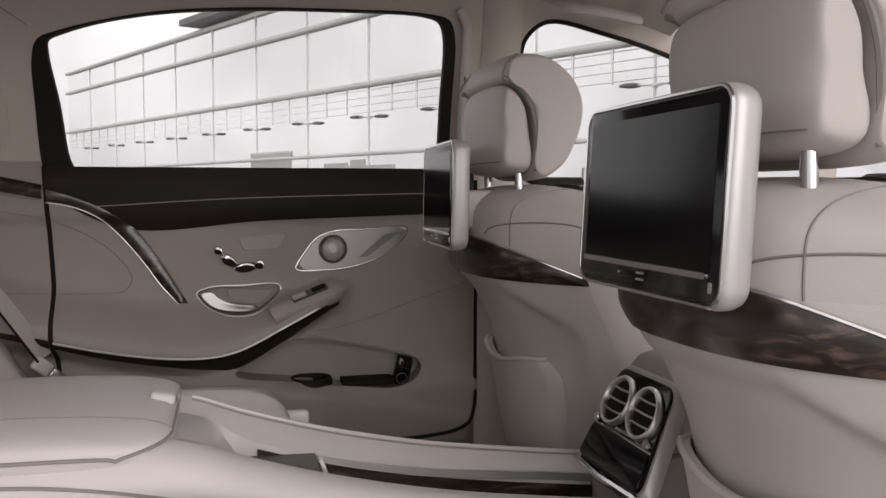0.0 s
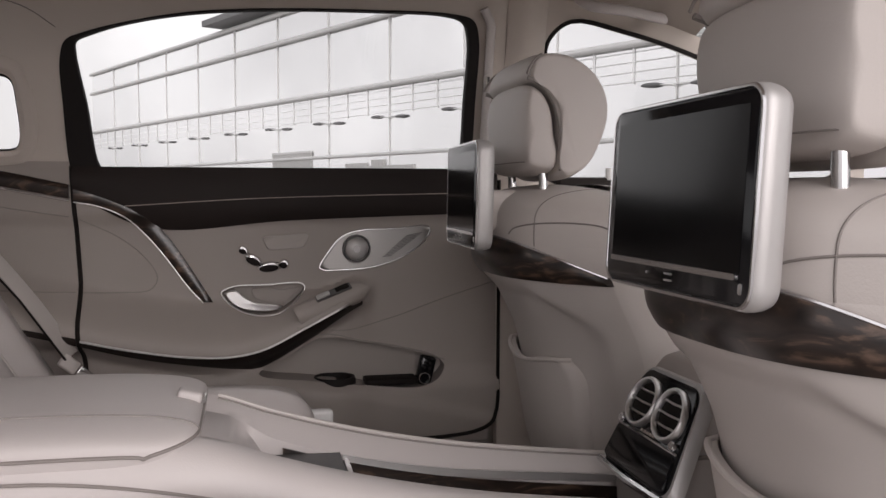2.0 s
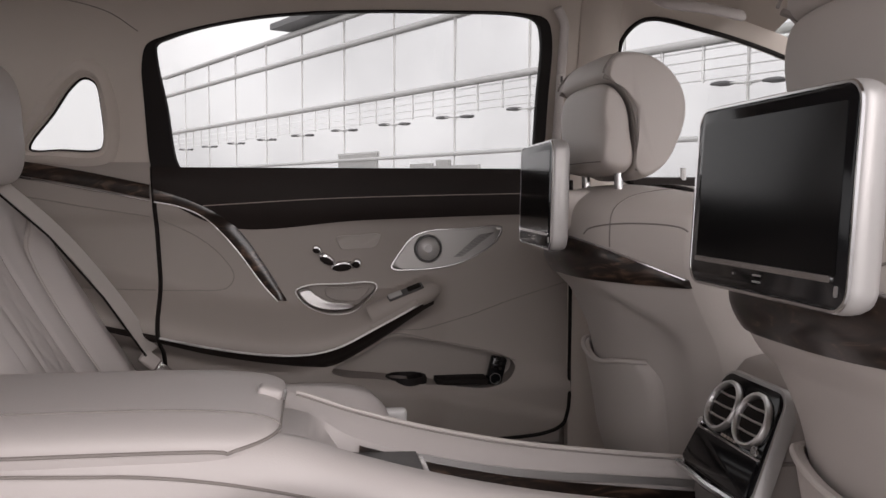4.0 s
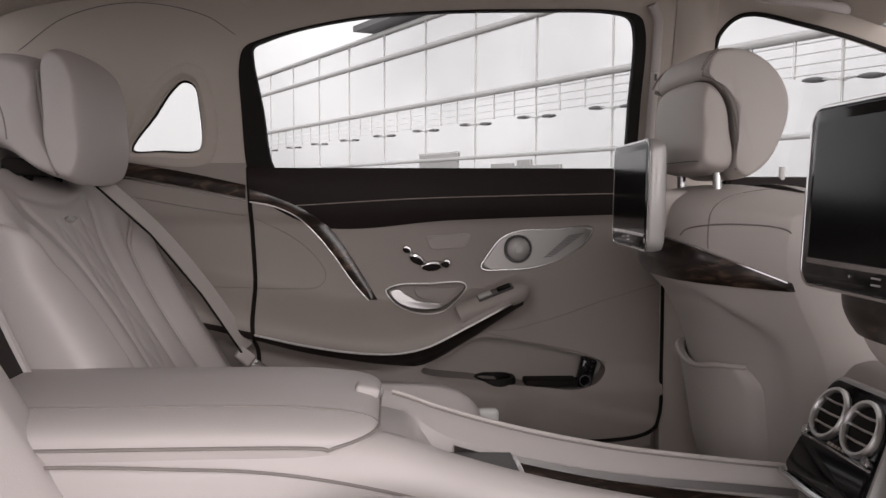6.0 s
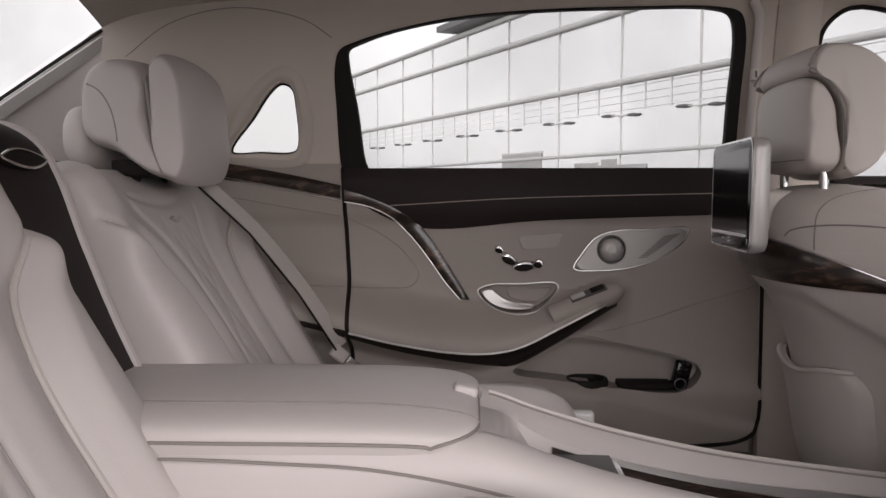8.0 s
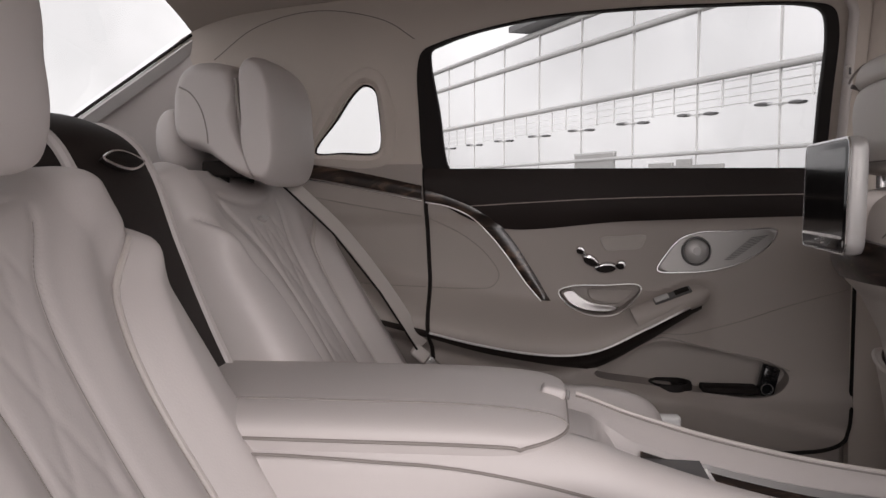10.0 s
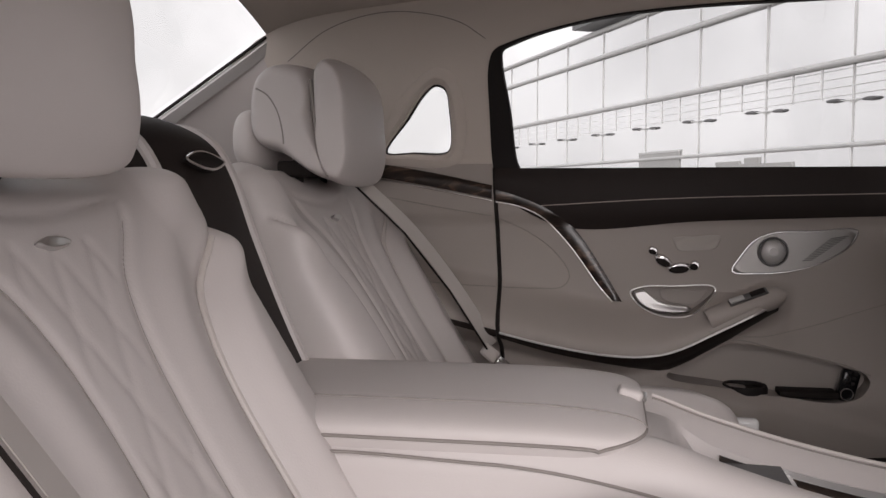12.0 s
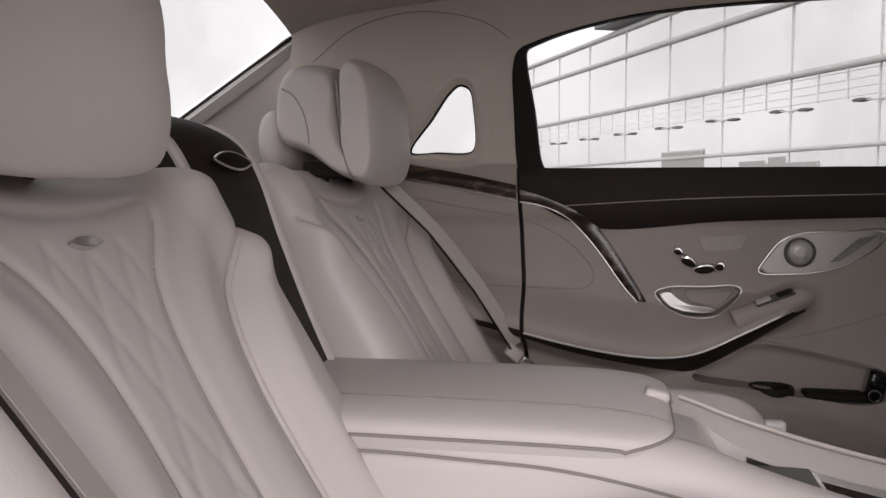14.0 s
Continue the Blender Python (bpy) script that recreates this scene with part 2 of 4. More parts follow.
def ring(m, r, w, depth, sides=48):
    prof = [(r - w / 2, 0), (r - w / 2, depth * 0.7), (r - w / 4, depth), (r + w / 4, depth), (r + w / 2, depth * 0.7), (r + w / 2, 0)]
    rows = [[m @ Vector((q[0] * math.cos(a), q[0] * math.sin(a), q[1])) for q in prof] for a in (2 * math.pi * k / sides for k in range(sides))]
    rows.append(rows[0])
    bm, _ = sheet(rows, close_u=True)
    bmesh.ops.remove_doubles(bm, verts=bm.verts, dist=1e-6)
    return bm

# ---------------------------------------------------------------- ground outside
# unseen ground, coloured pale so that it bounces light up into the car
BOUNCE_GROUND = material("pale_bounce_concrete", (0.34, 0.33, 0.32), 0.85, vary=0.15, scale=0.8, grain=60, bump=0.3)
gb, _ = sheet([[(-400 + 800 * i / 8, -400 + 800 * j / 8, 0) for i in range(9)] for j in range(9)])
tagged(mesh_object("ground", gb, BOUNCE_GROUND), "unseen light grey concrete ground, pale to bounce light into the car", "ground", kind="structure")

# ---------------------------------------------------------------- glass office building
FACE_AT, FACE_WAY, FACE_OUT = Vector((3.2, 20.9, 0)), Vector((-0.443, 0.896, 0)).normalized(), Vector((-0.896, -0.443, 0)).normalized()
FACADE_PANE = material("sky_reflecting_facade_glass", (0.78, 0.78, 0.785), 0.03, 0.95, vary=0.02, scale=0.3, bump=0)
BEAM_PAINT = material("light_grey_painted_steel", (0.60, 0.60, 0.60), 0.45, 0.2, vary=0.05, scale=2, bump=0.02)
MULLION_PAINT = material("thin_grey_mullion_steel", (0.66, 0.66, 0.66), 0.5, 0.2, vary=0.05, scale=2, bump=0.02)
REFLECTED_RAIL = material("pale_reflected_rail", (0.78, 0.78, 0.78), 0.6, vary=0.05, scale=2, bump=0)
SOFFIT = material("dark_grey_soffit", (0.14, 0.14, 0.145), 0.7, vary=0.06, scale=1, bump=0.05)
BLOCK = material("grey_concrete_block", (0.46, 0.455, 0.45), 0.8, vary=0.1, scale=1, bump=0.1)


def facade(s, z, out=0.0):
    return FACE_AT + FACE_WAY * s + FACE_OUT * out + Vector((0, 0, z))


def facade_box(s0, s1, z0, z1, o0, o1):
    bm = bmesh.new()
    bmesh.ops.create_cube(bm, size=1)
    for v in bm.verts:
        v.co = facade(s0 if v.co.x < 0 else s1, z0 if v.co.z < 0 else z1, o0 if v.co.y < 0 else o1)
    return bm


building = thing("office_building", "glass office building with pale steel beams reflecting clouds", "building", at=FACE_AT)


def bpart(name, bm, mat, parent=None, label="", smooth=False):
    ob = part(name, bm, mat, parent or building, label, smooth)
    ob.matrix_parent_inverse = (parent or building).matrix_world.inverted()
    return ob


BAY, FIRST, LAST = 2.71, -7, 8
LEVELS = (0.15, 1.83, 3.44, 5.05, 5.85)
core = bpart("wall", facade_box(FIRST * BAY, LAST * BAY - 1.0, 0, 5.8, -0.9, -0.5), BLOCK)
for k in range(FIRST, LAST):
    s = 0.03 + BAY * k
    for z0, z1 in zip(LEVELS, LEVELS[1:]):
        tilt = 0.012 * math.sin(k * 12.9 + z0 * 7.1)
        bm = facade_box(s + 0.012, s + BAY - 0.012, z0 + 0.03, z1 - 0.03, -0.03, 0.0)
        for v in bm.verts:
            v.co += FACE_OUT * (tilt * (v.co.z - z0))
        bpart("pane", bm, FACADE_PANE)
    bpart("mullion", facade_box(s - 0.006, s + 0.006, 0.1, 5.85, -0.02, 0.03), MULLION_PAINT)
    # bracket light with two arms on each mullion
    lamp = bpart("bracket_light", facade_box(s - 0.02, s + 0.02, 2.64, 2.70, 0.0, 0.07), MULLION_PAINT)
    for sg in (-1, 1):
        bm = bmesh.new()
        bmesh.ops.create_uvsphere(bm, u_segments=12, v_segments=6, radius=1.0)
        for v in bm.verts:
            v.co = facade(s + sg * 0.50 + v.co.x * 0.21, 2.69 + 0.02 * sg + v.co.z * 0.040, 0.06 + v.co.y * 0.05)
        bpart("lamp_head", bm, SOFFIT, lamp)
        bpart("arm", tube([facade(s, 2.67, 0.05), facade(s + sg * 0.2, 2.69, 0.05), facade(s + sg * 0.36, 2.69 + 0.016 * sg, 0.05)], 0.012, 6), MULLION_PAINT, lamp)
    # pale bars laid on the panes as the reflection of another building's balconies
    rb = bmesh.new()
    for j in range(3):
        ss = s + BAY * j / 3
        tube([facade(ss, 2.76, 0.02), facade(ss, 3.40, 0.02)], 0.011, 4, bm=rb)
    for zz in (2.80, 2.97, 3.14, 3.31):
        tube([facade(s, zz, 0.02), facade(s + BAY, zz, 0.02)], 0.0045, 4, bm=rb)
    bpart("rail_reflection", rb, REFLECTED_RAIL)
for z, h, o in ((1.83, 0.045, 0.05), (3.44, 0.065, 0.07), (5.05, 0.065, 0.07), (5.85, 0.065, 0.07)):
    bpart("beam", tube([facade(FIRST * BAY, z, o), facade(LAST * BAY, z, o)], h, 12), BEAM_PAINT, smooth=True)
bpart("canopy", facade_box(-14, 9.3, 6.02, 6.20, -2, 0.55), SOFFIT)
low = thing("low_building", "low dark concrete block beside the glass building", "building", at=facade(4.7, 0, 0.1))
bpart("wall", facade_box(3.6, 5.75, 0, 1.98, 0.012, 0.05), BLOCK, low)
bpart("roof", facade_box(3.59, 5.77, 1.98, 2.03, 0.012, 0.06), MULLION_PAINT, low)

far_block = thing("low_building", "long low grey concrete block with a stepped roof", "building", at=facade(0.5, 0, 0.1))
bpart("wall", facade_box(-0.95, 1.9, 0, 1.56, 0.012, 0.05), BLOCK, far_block)
bpart("roof", facade_box(0.2, 0.75, 1.56, 1.70, 0.014, 0.05), BLOCK, far_block)
bpart("roof", facade_box(0.95, 1.92, 1.56, 1.64, 0.014, 0.05), BLOCK, far_block)

# ---------------------------------------------------------------- car shell
def wall_y(x, z):
    """The inner face of the glass side, leaning in towards the roof."""
    return 1.957 - 0.245 * max(0.0, z - 0.955)


roof_edge = along([(-1.65, 0.92), (-1.35, 0.93), (-1.15, 1.075), (-0.945, 1.248), (-0.6, 1.305), (-0.2, 1.325), (0.35, 1.325), (0.7, 1.305), (1.0, 1.225), (1.4, 1.08)])
WINDOW = spline([(-0.411, 1.08), (-0.426, 1.178), (-0.424, 1.200), (-0.398, 1.213), (-0.33, 1.235), (-0.21, 1.258), (-0.06, 1.271), (0.15, 1.277), (0.325, 1.275), (0.358, 1.264), (0.370, 1.230), (0.369, 1.10), (0.366, 0.965), (0.360, 0.953), (0.0, 0.951), (-0.378, 0.951), (-0.393, 0.956)], 6, True)
WINDOW_OUTER = spline([(-0.456, 1.08), (-0.456, 1.165), (-0.444, 1.200), (-0.408, 1.217), (-0.33, 1.239), (-0.21, 1.262), (-0.06, 1.275), (0.15, 1.281), (0.335, 1.2795), (0.380, 1.268), (0.394, 1.232), (0.394, 1.10), (0.392, 0.945), (0.388, 0.930), (0.0, 0.928), (-0.440, 0.930), (-0.449, 0.945)], 6, True)
QUARTER = spline([(-0.695, 0.990), (-0.642, 1.063), (-0.601, 1.117), (-0.574, 1.136), (-0.551, 1.126), (-0.543, 1.085), (-0.543, 1.003), (-0.554, 0.988), (-0.63, 0.987)], 5, True)
FRONT_WINDOW = spline([(0.545, 1.19), (0.555, 1.24), (0.600, 1.275), (0.737, 1.256), (0.906, 1.212), (1.15, 1.12), (1.35, 0.99), (1.30, 0.938), (0.9, 0.936), (0.57, 0.936)], 5, True)
grow = lambda o, d: [tuple(np.array(p) + d * (np.array(p) - c) / max(1e-6, np.linalg.norm(np.array(p) - c))) for c in [sum(np.array(q) for q in o) / len(o)] for p in o]  # noqa: E731

xs = np.linspace(-1.6, 1.4, 101)
rows = []
for j in range(25):
    f = j / 24
    rows.append([(x, wall_y(x, 0.90 + (roof_edge(x) - 0.90) * f) - 0.012, 0.90 + (roof_edge(x) - 0.90) * f) for x in xs])
side = mesh_object("wall_side", slab(rows, (0, 0.022, 0)), HEADLINER)
cut(side, [prism(grow(WINDOW, 0.003), 1.7, 2.2), prism(QUARTER, 1.7, 2.2), prism(FRONT_WINDOW, 1.7, 2.2)])
tagged(side, "beige suede side trim round the car windows", "wall trim", kind="structure")

# soft raised surround of the quarter window
qs_rows = []
for d, h in ((0.0, -0.020), (0.004, 0.004), (0.012, 0.010), (0.024, 0.008), (0.034, 0.001), (0.036, -0.006)):
    qs_rows.append([(p[0], wall_y(*p) - 0.012 - h, p[1]) for p in grow(QUARTER, d)])
qb, _ = sheet(qs_rows, close_u=True)
tagged(mesh_object("trim_quarter_window", qb, HEADLINER), "beige padded surround of the quarter window", "trim", kind="structure")
qg = mesh_object("window_2", slab([[(-0.74, wall_y(0, z) + 0.012, z) , (-0.55, wall_y(0, z) + 0.012, z)] for z in (0.97, 1.15)], (0, 0.004, 0)), GLASS)
qg.visible_shadow = False
tagged(qg, "clear triangular rear quarter window glass", "window", kind="structure")
rb = tube([(p[0], wall_y(*p) + 0.004, p[1]) for p in grow(QUARTER, -0.002)], 0.003, 6, True)
tagged(mesh_object("trim_quarter_seal", rb, RUBBER), "black rubber seal of the quarter window", "trim", kind="structure")

# headliner
NEAR_EDGE, MID = 0.43, 1.16
rows = []
for i in range(70):
    x = -0.945 + (0.90 + 0.945) * i / 69
    e = roof_edge(x)
    half = wall_y(x, e) - 0.008 - MID
    rows.append([(x, MID + v * half, e + 0.095 * (1 - abs(v) ** 2.6)) for v in np.linspace(-1, 1, 41)])
ceil = mesh_object("ceiling", slab(rows, (0, 0, 0.05)), HEADLINER)
tagged(ceil, "beige suede headliner", "ceiling", kind="structure")
ws = mesh_object("window_4", slab([[(0.90 + 0.62 * f, MID + v * (0.70 + 0.06 * f), roof_edge(0.90) + 0.095 * (1 - abs(v) ** 2.6) * (1 - f) - 0.33 * f) for v in np.linspace(-1, 1, 13)] for f in np.linspace(0, 1, 8)], (0, 0, 0.005)), GLASS)
ws.visible_shadow = False
tagged(ws, "clear sloping windscreen glass", "window", kind="structure")
# seam between headliner and rear pillar trim
seam_pts = spline([(-0.90, 1.19), (-0.80, 1.255), (-0.66, 1.285), (-0.52, 1.262), (-0.46, 1.225)], 8)
tagged(mesh_object("trim_pillar_seam", tube([(p[0], wall_y(*p) - 0.0125, p[1]) for p in seam_pts], 0.0010, 6), SEAM), "narrow seam in the beige pillar trim", "trim", kind="structure")

# rear window and its surround
rw = lambda u, v: (-0.945 - 0.40 * v, MID + (2 * u - 1) * (0.715 - 0.163 * v), (1.243 - 0.33 * v) + 0.085 * (1 - abs(2 * u - 1) ** 2.6) * (1 - v * 0.7))  # noqa: E731
rg = mesh_object("window_3", slab([[rw(0.015 + 0.97 * i / 16, j / 8) for i in range(17)] for j in range(9)], (0, 0, 0.004)), GLASS)
rg.visible_shadow = False
tagged(rg, "clear sloping rear window glass", "window", kind="structure")
for k, (off, r, mat) in enumerate(((0.0, 0.004, RUBBER), (0.016, 0.002, RUBBER))):
    pts = [Vector(rw(1.0, v)) + Vector((off * 0.75, off, -off * 0.9)) for v in np.linspace(0, 1, 12)]
    tagged(mesh_object("trim_rear_window_seal", tube(pts, r, 6), mat), "dark rubber seal along the rear window", "trim", kind="structure")
pts_a = [Vector(rw(1.0, v)) + Vector((0, 0.004, -0.004)) for v in np.linspace(0, 1, 12)]
tagged(mesh_object("trim_rear_window_strip", slab([pts_a, [p + Vector((0.012, 0.016, -0.014)) for p in pts_a]], (0.006, 0, -0.004)), SILVER), "grey strip along the rear window", "trim", kind="structure")
rows = []
for v in np.linspace(0, 1, 14):
    a = Vector(rw(1.0, v)) + Vector((0.008, 0.010, -0.010))
    b = Vector((a.x + 0.12 + 0.16 * v, wall_y(0, a.z) - 0.004, a.z - 0.02 * v))
    rows.append([a.lerp(b, f) + Vector((-0.02, 0.012, 0)) * math.sin(math.pi * f) for f in np.linspace(0, 1, 9)])
tagged(mesh_object("trim_rear_pillar", slab(rows, (-0.004, 0.010, 0)), LEATHER), "pale beige rear pillar trim", "trim", kind="structure")
# parcel shelf
sh = mesh_object("shelf_parcel", box(-1.75, -0.98, 0.42, 1.93, 0.93, 0.965, 0.01), BROWN)
tagged(sh, "dark brown parcel shelf under the rear window", "shelf", kind="structure")
bk = mesh_object("wall_rear", box(-1.05, -0.99, 0.40, 1.96, 0.25, 0.93, 0.01), CARPET)
tagged(bk, "carpeted bulkhead behind the rear seats", "wall", kind="structure")
fl = mesh_object("floor", box(-1.05, 1.6, 0.36, 2.0, 0.20, 0.25, 0.01), CARPET)
tagged(fl, "beige carpeted car floor", "floor", kind="structure")
fw = mesh_object("wall_front", box(1.5, 1.56, 0.36, 2.0, 0.25, 0.95, 0.02), RUBBER)
tagged(fw, "dark bulkhead under the windscreen", "wall", kind="structure")

# unseen near side of the shell, added to shade the cabin; open rear doorway
rows = []
for j in range(13):
    f = j / 12
    rows.append([(x, 2 * MID - wall_y(x, 0.90 + (roof_edge(x) - 0.90) * f) + 0.012, 0.90 + (roof_edge(x) - 0.90) * f) for x in np.linspace(-1.6, 1.4, 61)])
side = mesh_object("wall_side_unseen", slab(rows, (0, -0.045, 0)), HEADLINER)
# the front doorway is cut open as well, to light the front seats
cut(side, [prism([(-0.58, 0.85), (0.485, 0.85), (0.485, 1.30), (-0.50, 1.255)], 0.1, 0.7), prism([(x - 0.12, z) for x, z in QUARTER], 0.1, 0.7), prism([(0.56, 0.85), (1.36, 0.85), (1.30, 1.02), (1.0, 1.19), (0.70, 1.285), (0.53, 1.30), (0.53, 0.9)], 0.1, 0.7)])
tagged(side, "unseen beige side trim, added to shade the cabin round the open doorway", "wall trim", kind="structure")
for name, b, lab in (("wall_quarter_unseen", box(-1.05, -0.60, 0.33, 0.40, 0.25, 0.92, 0.01), "unseen beige quarter panel, added to block light behind the open doorway"),
                     ("wall_pillar_unseen", box(0.475, 0.54, 0.34, 0.41, 0.25, 0.92, 0.01), "unseen beige centre pillar, kept slim to let light past"),
                     ("sill", box(-0.60, 1.5, 0.33, 0.42, 0.20, 0.33, 0.01), "beige door sill")):
    tagged(mesh_object(name, b, LEATHER_DARKER), lab, "wall", kind="structure")

# ---------------------------------------------------------------- rear door and quarter panel
chrome_z = along([(-0.95, 0.665), (-0.60, 0.640), (-0.46, 0.613), (-0.328, 0.583), (-0.208, 0.565), (-0.125, 0.564), (-0.065, 0.577), (0.029, 0.624), (0.117, 0.668), (0.150, 0.675), (0.5, 0.70)])
woodlow_z = along([(-0.95, 0.660), (-0.60, 0.634), (-0.454, 0.600), (-0.328, 0.566), (-0.208, 0.544), (-0.12, 0.529), (-0.08, 0.526), (0.029, 0.585), (0.141, 0.657), (0.5, 0.69)])


def door_y(x, z):
    a = 0.088 * (1 - step(0.09, 0.185, x))
    s = z - chrome_z(x)
    p = 1 - step(0.012, 0.115 - 0.065 * step(-0.08, 0.09, x), s) if s > 0 else 1 - 0.72 * step(0.0, 0.05, -s)
    ledge = 0.457 - 0.226 * (x - 0.181)
    lower = 0.022 * (1 - step(0.46, 0.52, z)) + 0.014 * (1 - step(ledge - 0.014, ledge + 0.010, z))
    belt = 0.010 * step(0.83, 0.86, z) - 0.004 * step(0.93, 0.955, z)
    shoulder = 0.006 * step(-0.30, -0.45, x) * step(0.66, 0.72, z)
    return 1.952 - a * p - lower * step(-0.5, 0.0, x) - belt - shoulder


def seam_x(z):
    return -0.447 + 0.021 * (0.94 - z) / 0.41


def field(x_of, nx, z0, z1, nz, back):
    rows = []
    for j in range(nz + 1):
        z = z0 + (z1 - z0) * j / nz
        rows.append([(x, door_y(x, z), z) for x in (x_of(i / nx, z) for i in range(nx + 1))])
    bm, vs = sheet(rows)
    rim = vs[0] + [r[-1] for r in vs[1:]] + vs[-1][-2::-1] + [vs[i][0] for i in range(len(vs) - 2, 0, -1)]
    rear = [bm.verts.new((v.co.x, back, v.co.z)) for v in rim]
    for i in range(len(rim)):
        k = (i + 1) % len(rim)
        bm.faces.new((rim[i], rim[k], rear[k], rear[i]))
    bm.faces.new(rear)
    bmesh.ops.recalc_face_normals(bm, faces=bm.faces)
    return bm


def on_door(pts, proud, n=8, closed=False):
    return [(p[0], door_y(*p) - proud, p[1]) for p in spline(pts, n, closed)]


def ruled(top, bottom, proud, n=10, bulge=0.004, thick=0.012, m=6):
    """A bent band between two lines on the door, slightly domed."""
    a, b = spline(top, n), spline(bottom, n)
    rows = []
    for i in range(m + 1):
        f = i / m
        r = []
        for p, q in zip(a, b):
            x, z = p * (1 - f) + q * f
            r.append((x, door_y(x, z) - proud - bulge * (1 - (2 * f - 1) ** 2), z))
        rows.append(r)
    return slab(rows, (0, thick, 0))


door = thing("car_door", "closed rear car door trimmed in beige and dark brown leather", "car door")
bm = field(lambda f, z: seam_x(z) + 0.003 + (0.455 - seam_x(z)) * f - 0.03 * f * step(0.46, 0.36, z) ** 2, 120, 0.345, 0.952, 84, 2.02)
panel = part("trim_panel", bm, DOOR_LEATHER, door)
POCKET = spline([(-0.078, 0.514), (-0.013, 0.552), (0.053, 0.587), (0.17, 0.567), (0.27, 0.544), (0.322, 0.527), (0.334, 0.509), (0.317, 0.484), (0.276, 0.468), (0.157, 0.477), (0.04, 0.494)], 6, True)
BOWL = spline([(-0.154, 0.688), (-0.129, 0.700), (-0.058, 0.703), (0.016, 0.704), (0.022, 0.694), (-0.011, 0.660), (-0.041, 0.644), (-0.094, 0.643), (-0.136, 0.662)], 6, True)
cut(panel, [prism(POCKET, 1.80, 1.995), prism(BOWL, 1.80, 1.978)])

belt = ruled([(-0.446, 0.955), (-0.2, 0.955), (0.1, 0.955), (0.452, 0.955)], [(-0.446, 0.900), (-0.30, 0.828), (0.0, 0.842), (0.452, 0.857)], 0.004, 12, 0.007)
part("belt_panel", belt, BROWN, door, "dark brown leather panel below the window")
part("stitching", tube(on_door([(-0.345, 0.874), (-0.088, 0.889), (0.15, 0.896), (0.452, 0.902)], 0.0122), 0.0011, 5), BROWN_STITCH, door)
wood_top = [(-0.444, 0.9165), (-0.397, 0.907), (-0.352, 0.889), (-0.301, 0.853), (-0.263, 0.811), (-0.213, 0.737), (-0.172, 0.668)]
wood_bot = [(-0.444, 0.884), (-0.396, 0.875), (-0.347, 0.853), (-0.309, 0.818), (-0.272, 0.774), (-0.223, 0.705), (-0.192, 0.669)]
part("inlay", ruled(wood_top, wood_bot, 0.006, 10, 0.003), WOOD, door, "glossy burl walnut inlay sweeping down")
part("chrome_line", tube(on_door([(x, z - 0.002) for x, z in wood_bot], 0.006), 0.0013, 6), SATIN, door)
part("seam", tube(on_door([(-0.436, 0.847), (-0.359, 0.808), (-0.310, 0.767), (-0.284, 0.722), (-0.30, 0.697), (-0.36, 0.693), (-0.434, 0.696)], 0.0005), 0.0012, 5), SEAM, door)
xs = list(np.linspace(-0.432, 0.145, 30))
part("lower_inlay", slab([[(x, door_y(x, z) - 0.003, z) for x in xs for z in [chrome_z(x) - 0.003 - f * max(0.002, chrome_z(x) - woodlow_z(x) - 0.003)]] for f in np.linspace(0, 1, 5)], (0, 0.01, 0)), BROWN, door, "dark wood strip under the armrest")
part("chrome_line", tube([(x, door_y(x, chrome_z(x) + 0.001) - 0.002, chrome_z(x)) for x in xs], 0.0024, 6), SATIN, door)
part("seam", tube(on_door([(0.0, 0.640 - 0.02), (0.06, 0.606), (0.12, 0.602), (0.22, 0.625), (0.32, 0.66), (0.45, 0.70)], 0.0005), 0.0010, 5), SEAM, door)
part("seam", tube(on_door([(-0.05, 0.535), (0.05, 0.594), (0.157, 0.573), (0.279, 0.546), (0.335, 0.524)], 0.001), 0.0014, 5), SEAM, door)

# speaker
sp_out = spline([(0.055, 0.737), (0.072, 0.770), (0.100, 0.803), (0.138, 0.818), (0.22, 0.822), (0.300, 0.825), (0.290, 0.797), (0.24, 0.761), (0.180, 0.740), (0.11, 0.733)], 6, True)
speaker = part("speaker", plate(sp_out, 1.952, 0.009, 0.955), SPEAKER_METAL, door, "polished perforated aluminium speaker cover")
part("rim", tube([(p[0], 1.946, p[1]) for p in sp_out], 0.0022, 6, True), CHROME, speaker)
m = pose(0.135, 1.944, 0.779, 90, 0, 0)
part("tweeter_ring", ring(m, 0.029, 0.0045, 0.009), COVER, speaker)
rows = [[m @ Vector((0.0265 * math.sin(q) * math.cos(a), 0.0265 * math.sin(q) * math.sin(a), 0.013 * math.cos(q))) for a in np.linspace(0, 2 * math.pi, 32, endpoint=False)] for q in np.linspace(math.pi / 2, 0.02, 10)]
bm, vs = sheet(rows, close_u=True)
bm.faces.new(vs[0])
bm.faces.new(vs[-1])
part("tweeter", bm, SILVER, speaker, "domed metal tweeter lens")
part("tweeter_cap", disc(pose(0.135, 1.936, 0.779, 90, 0, 0), 0.009, 0.005, 24, 0.6), SPEAKER_METAL, speaker)
for k in range(13):
    f = k / 12
    x, z = 0.214 + 0.068 * f, 0.763 + 0.050 * f
    part("slot", tube([(x - 0.020 - 0.016 * f, 1.9425, z - 0.002 - 0.004 * f), (x, 1.9425, z)], 0.0008, 4), COVER, speaker)

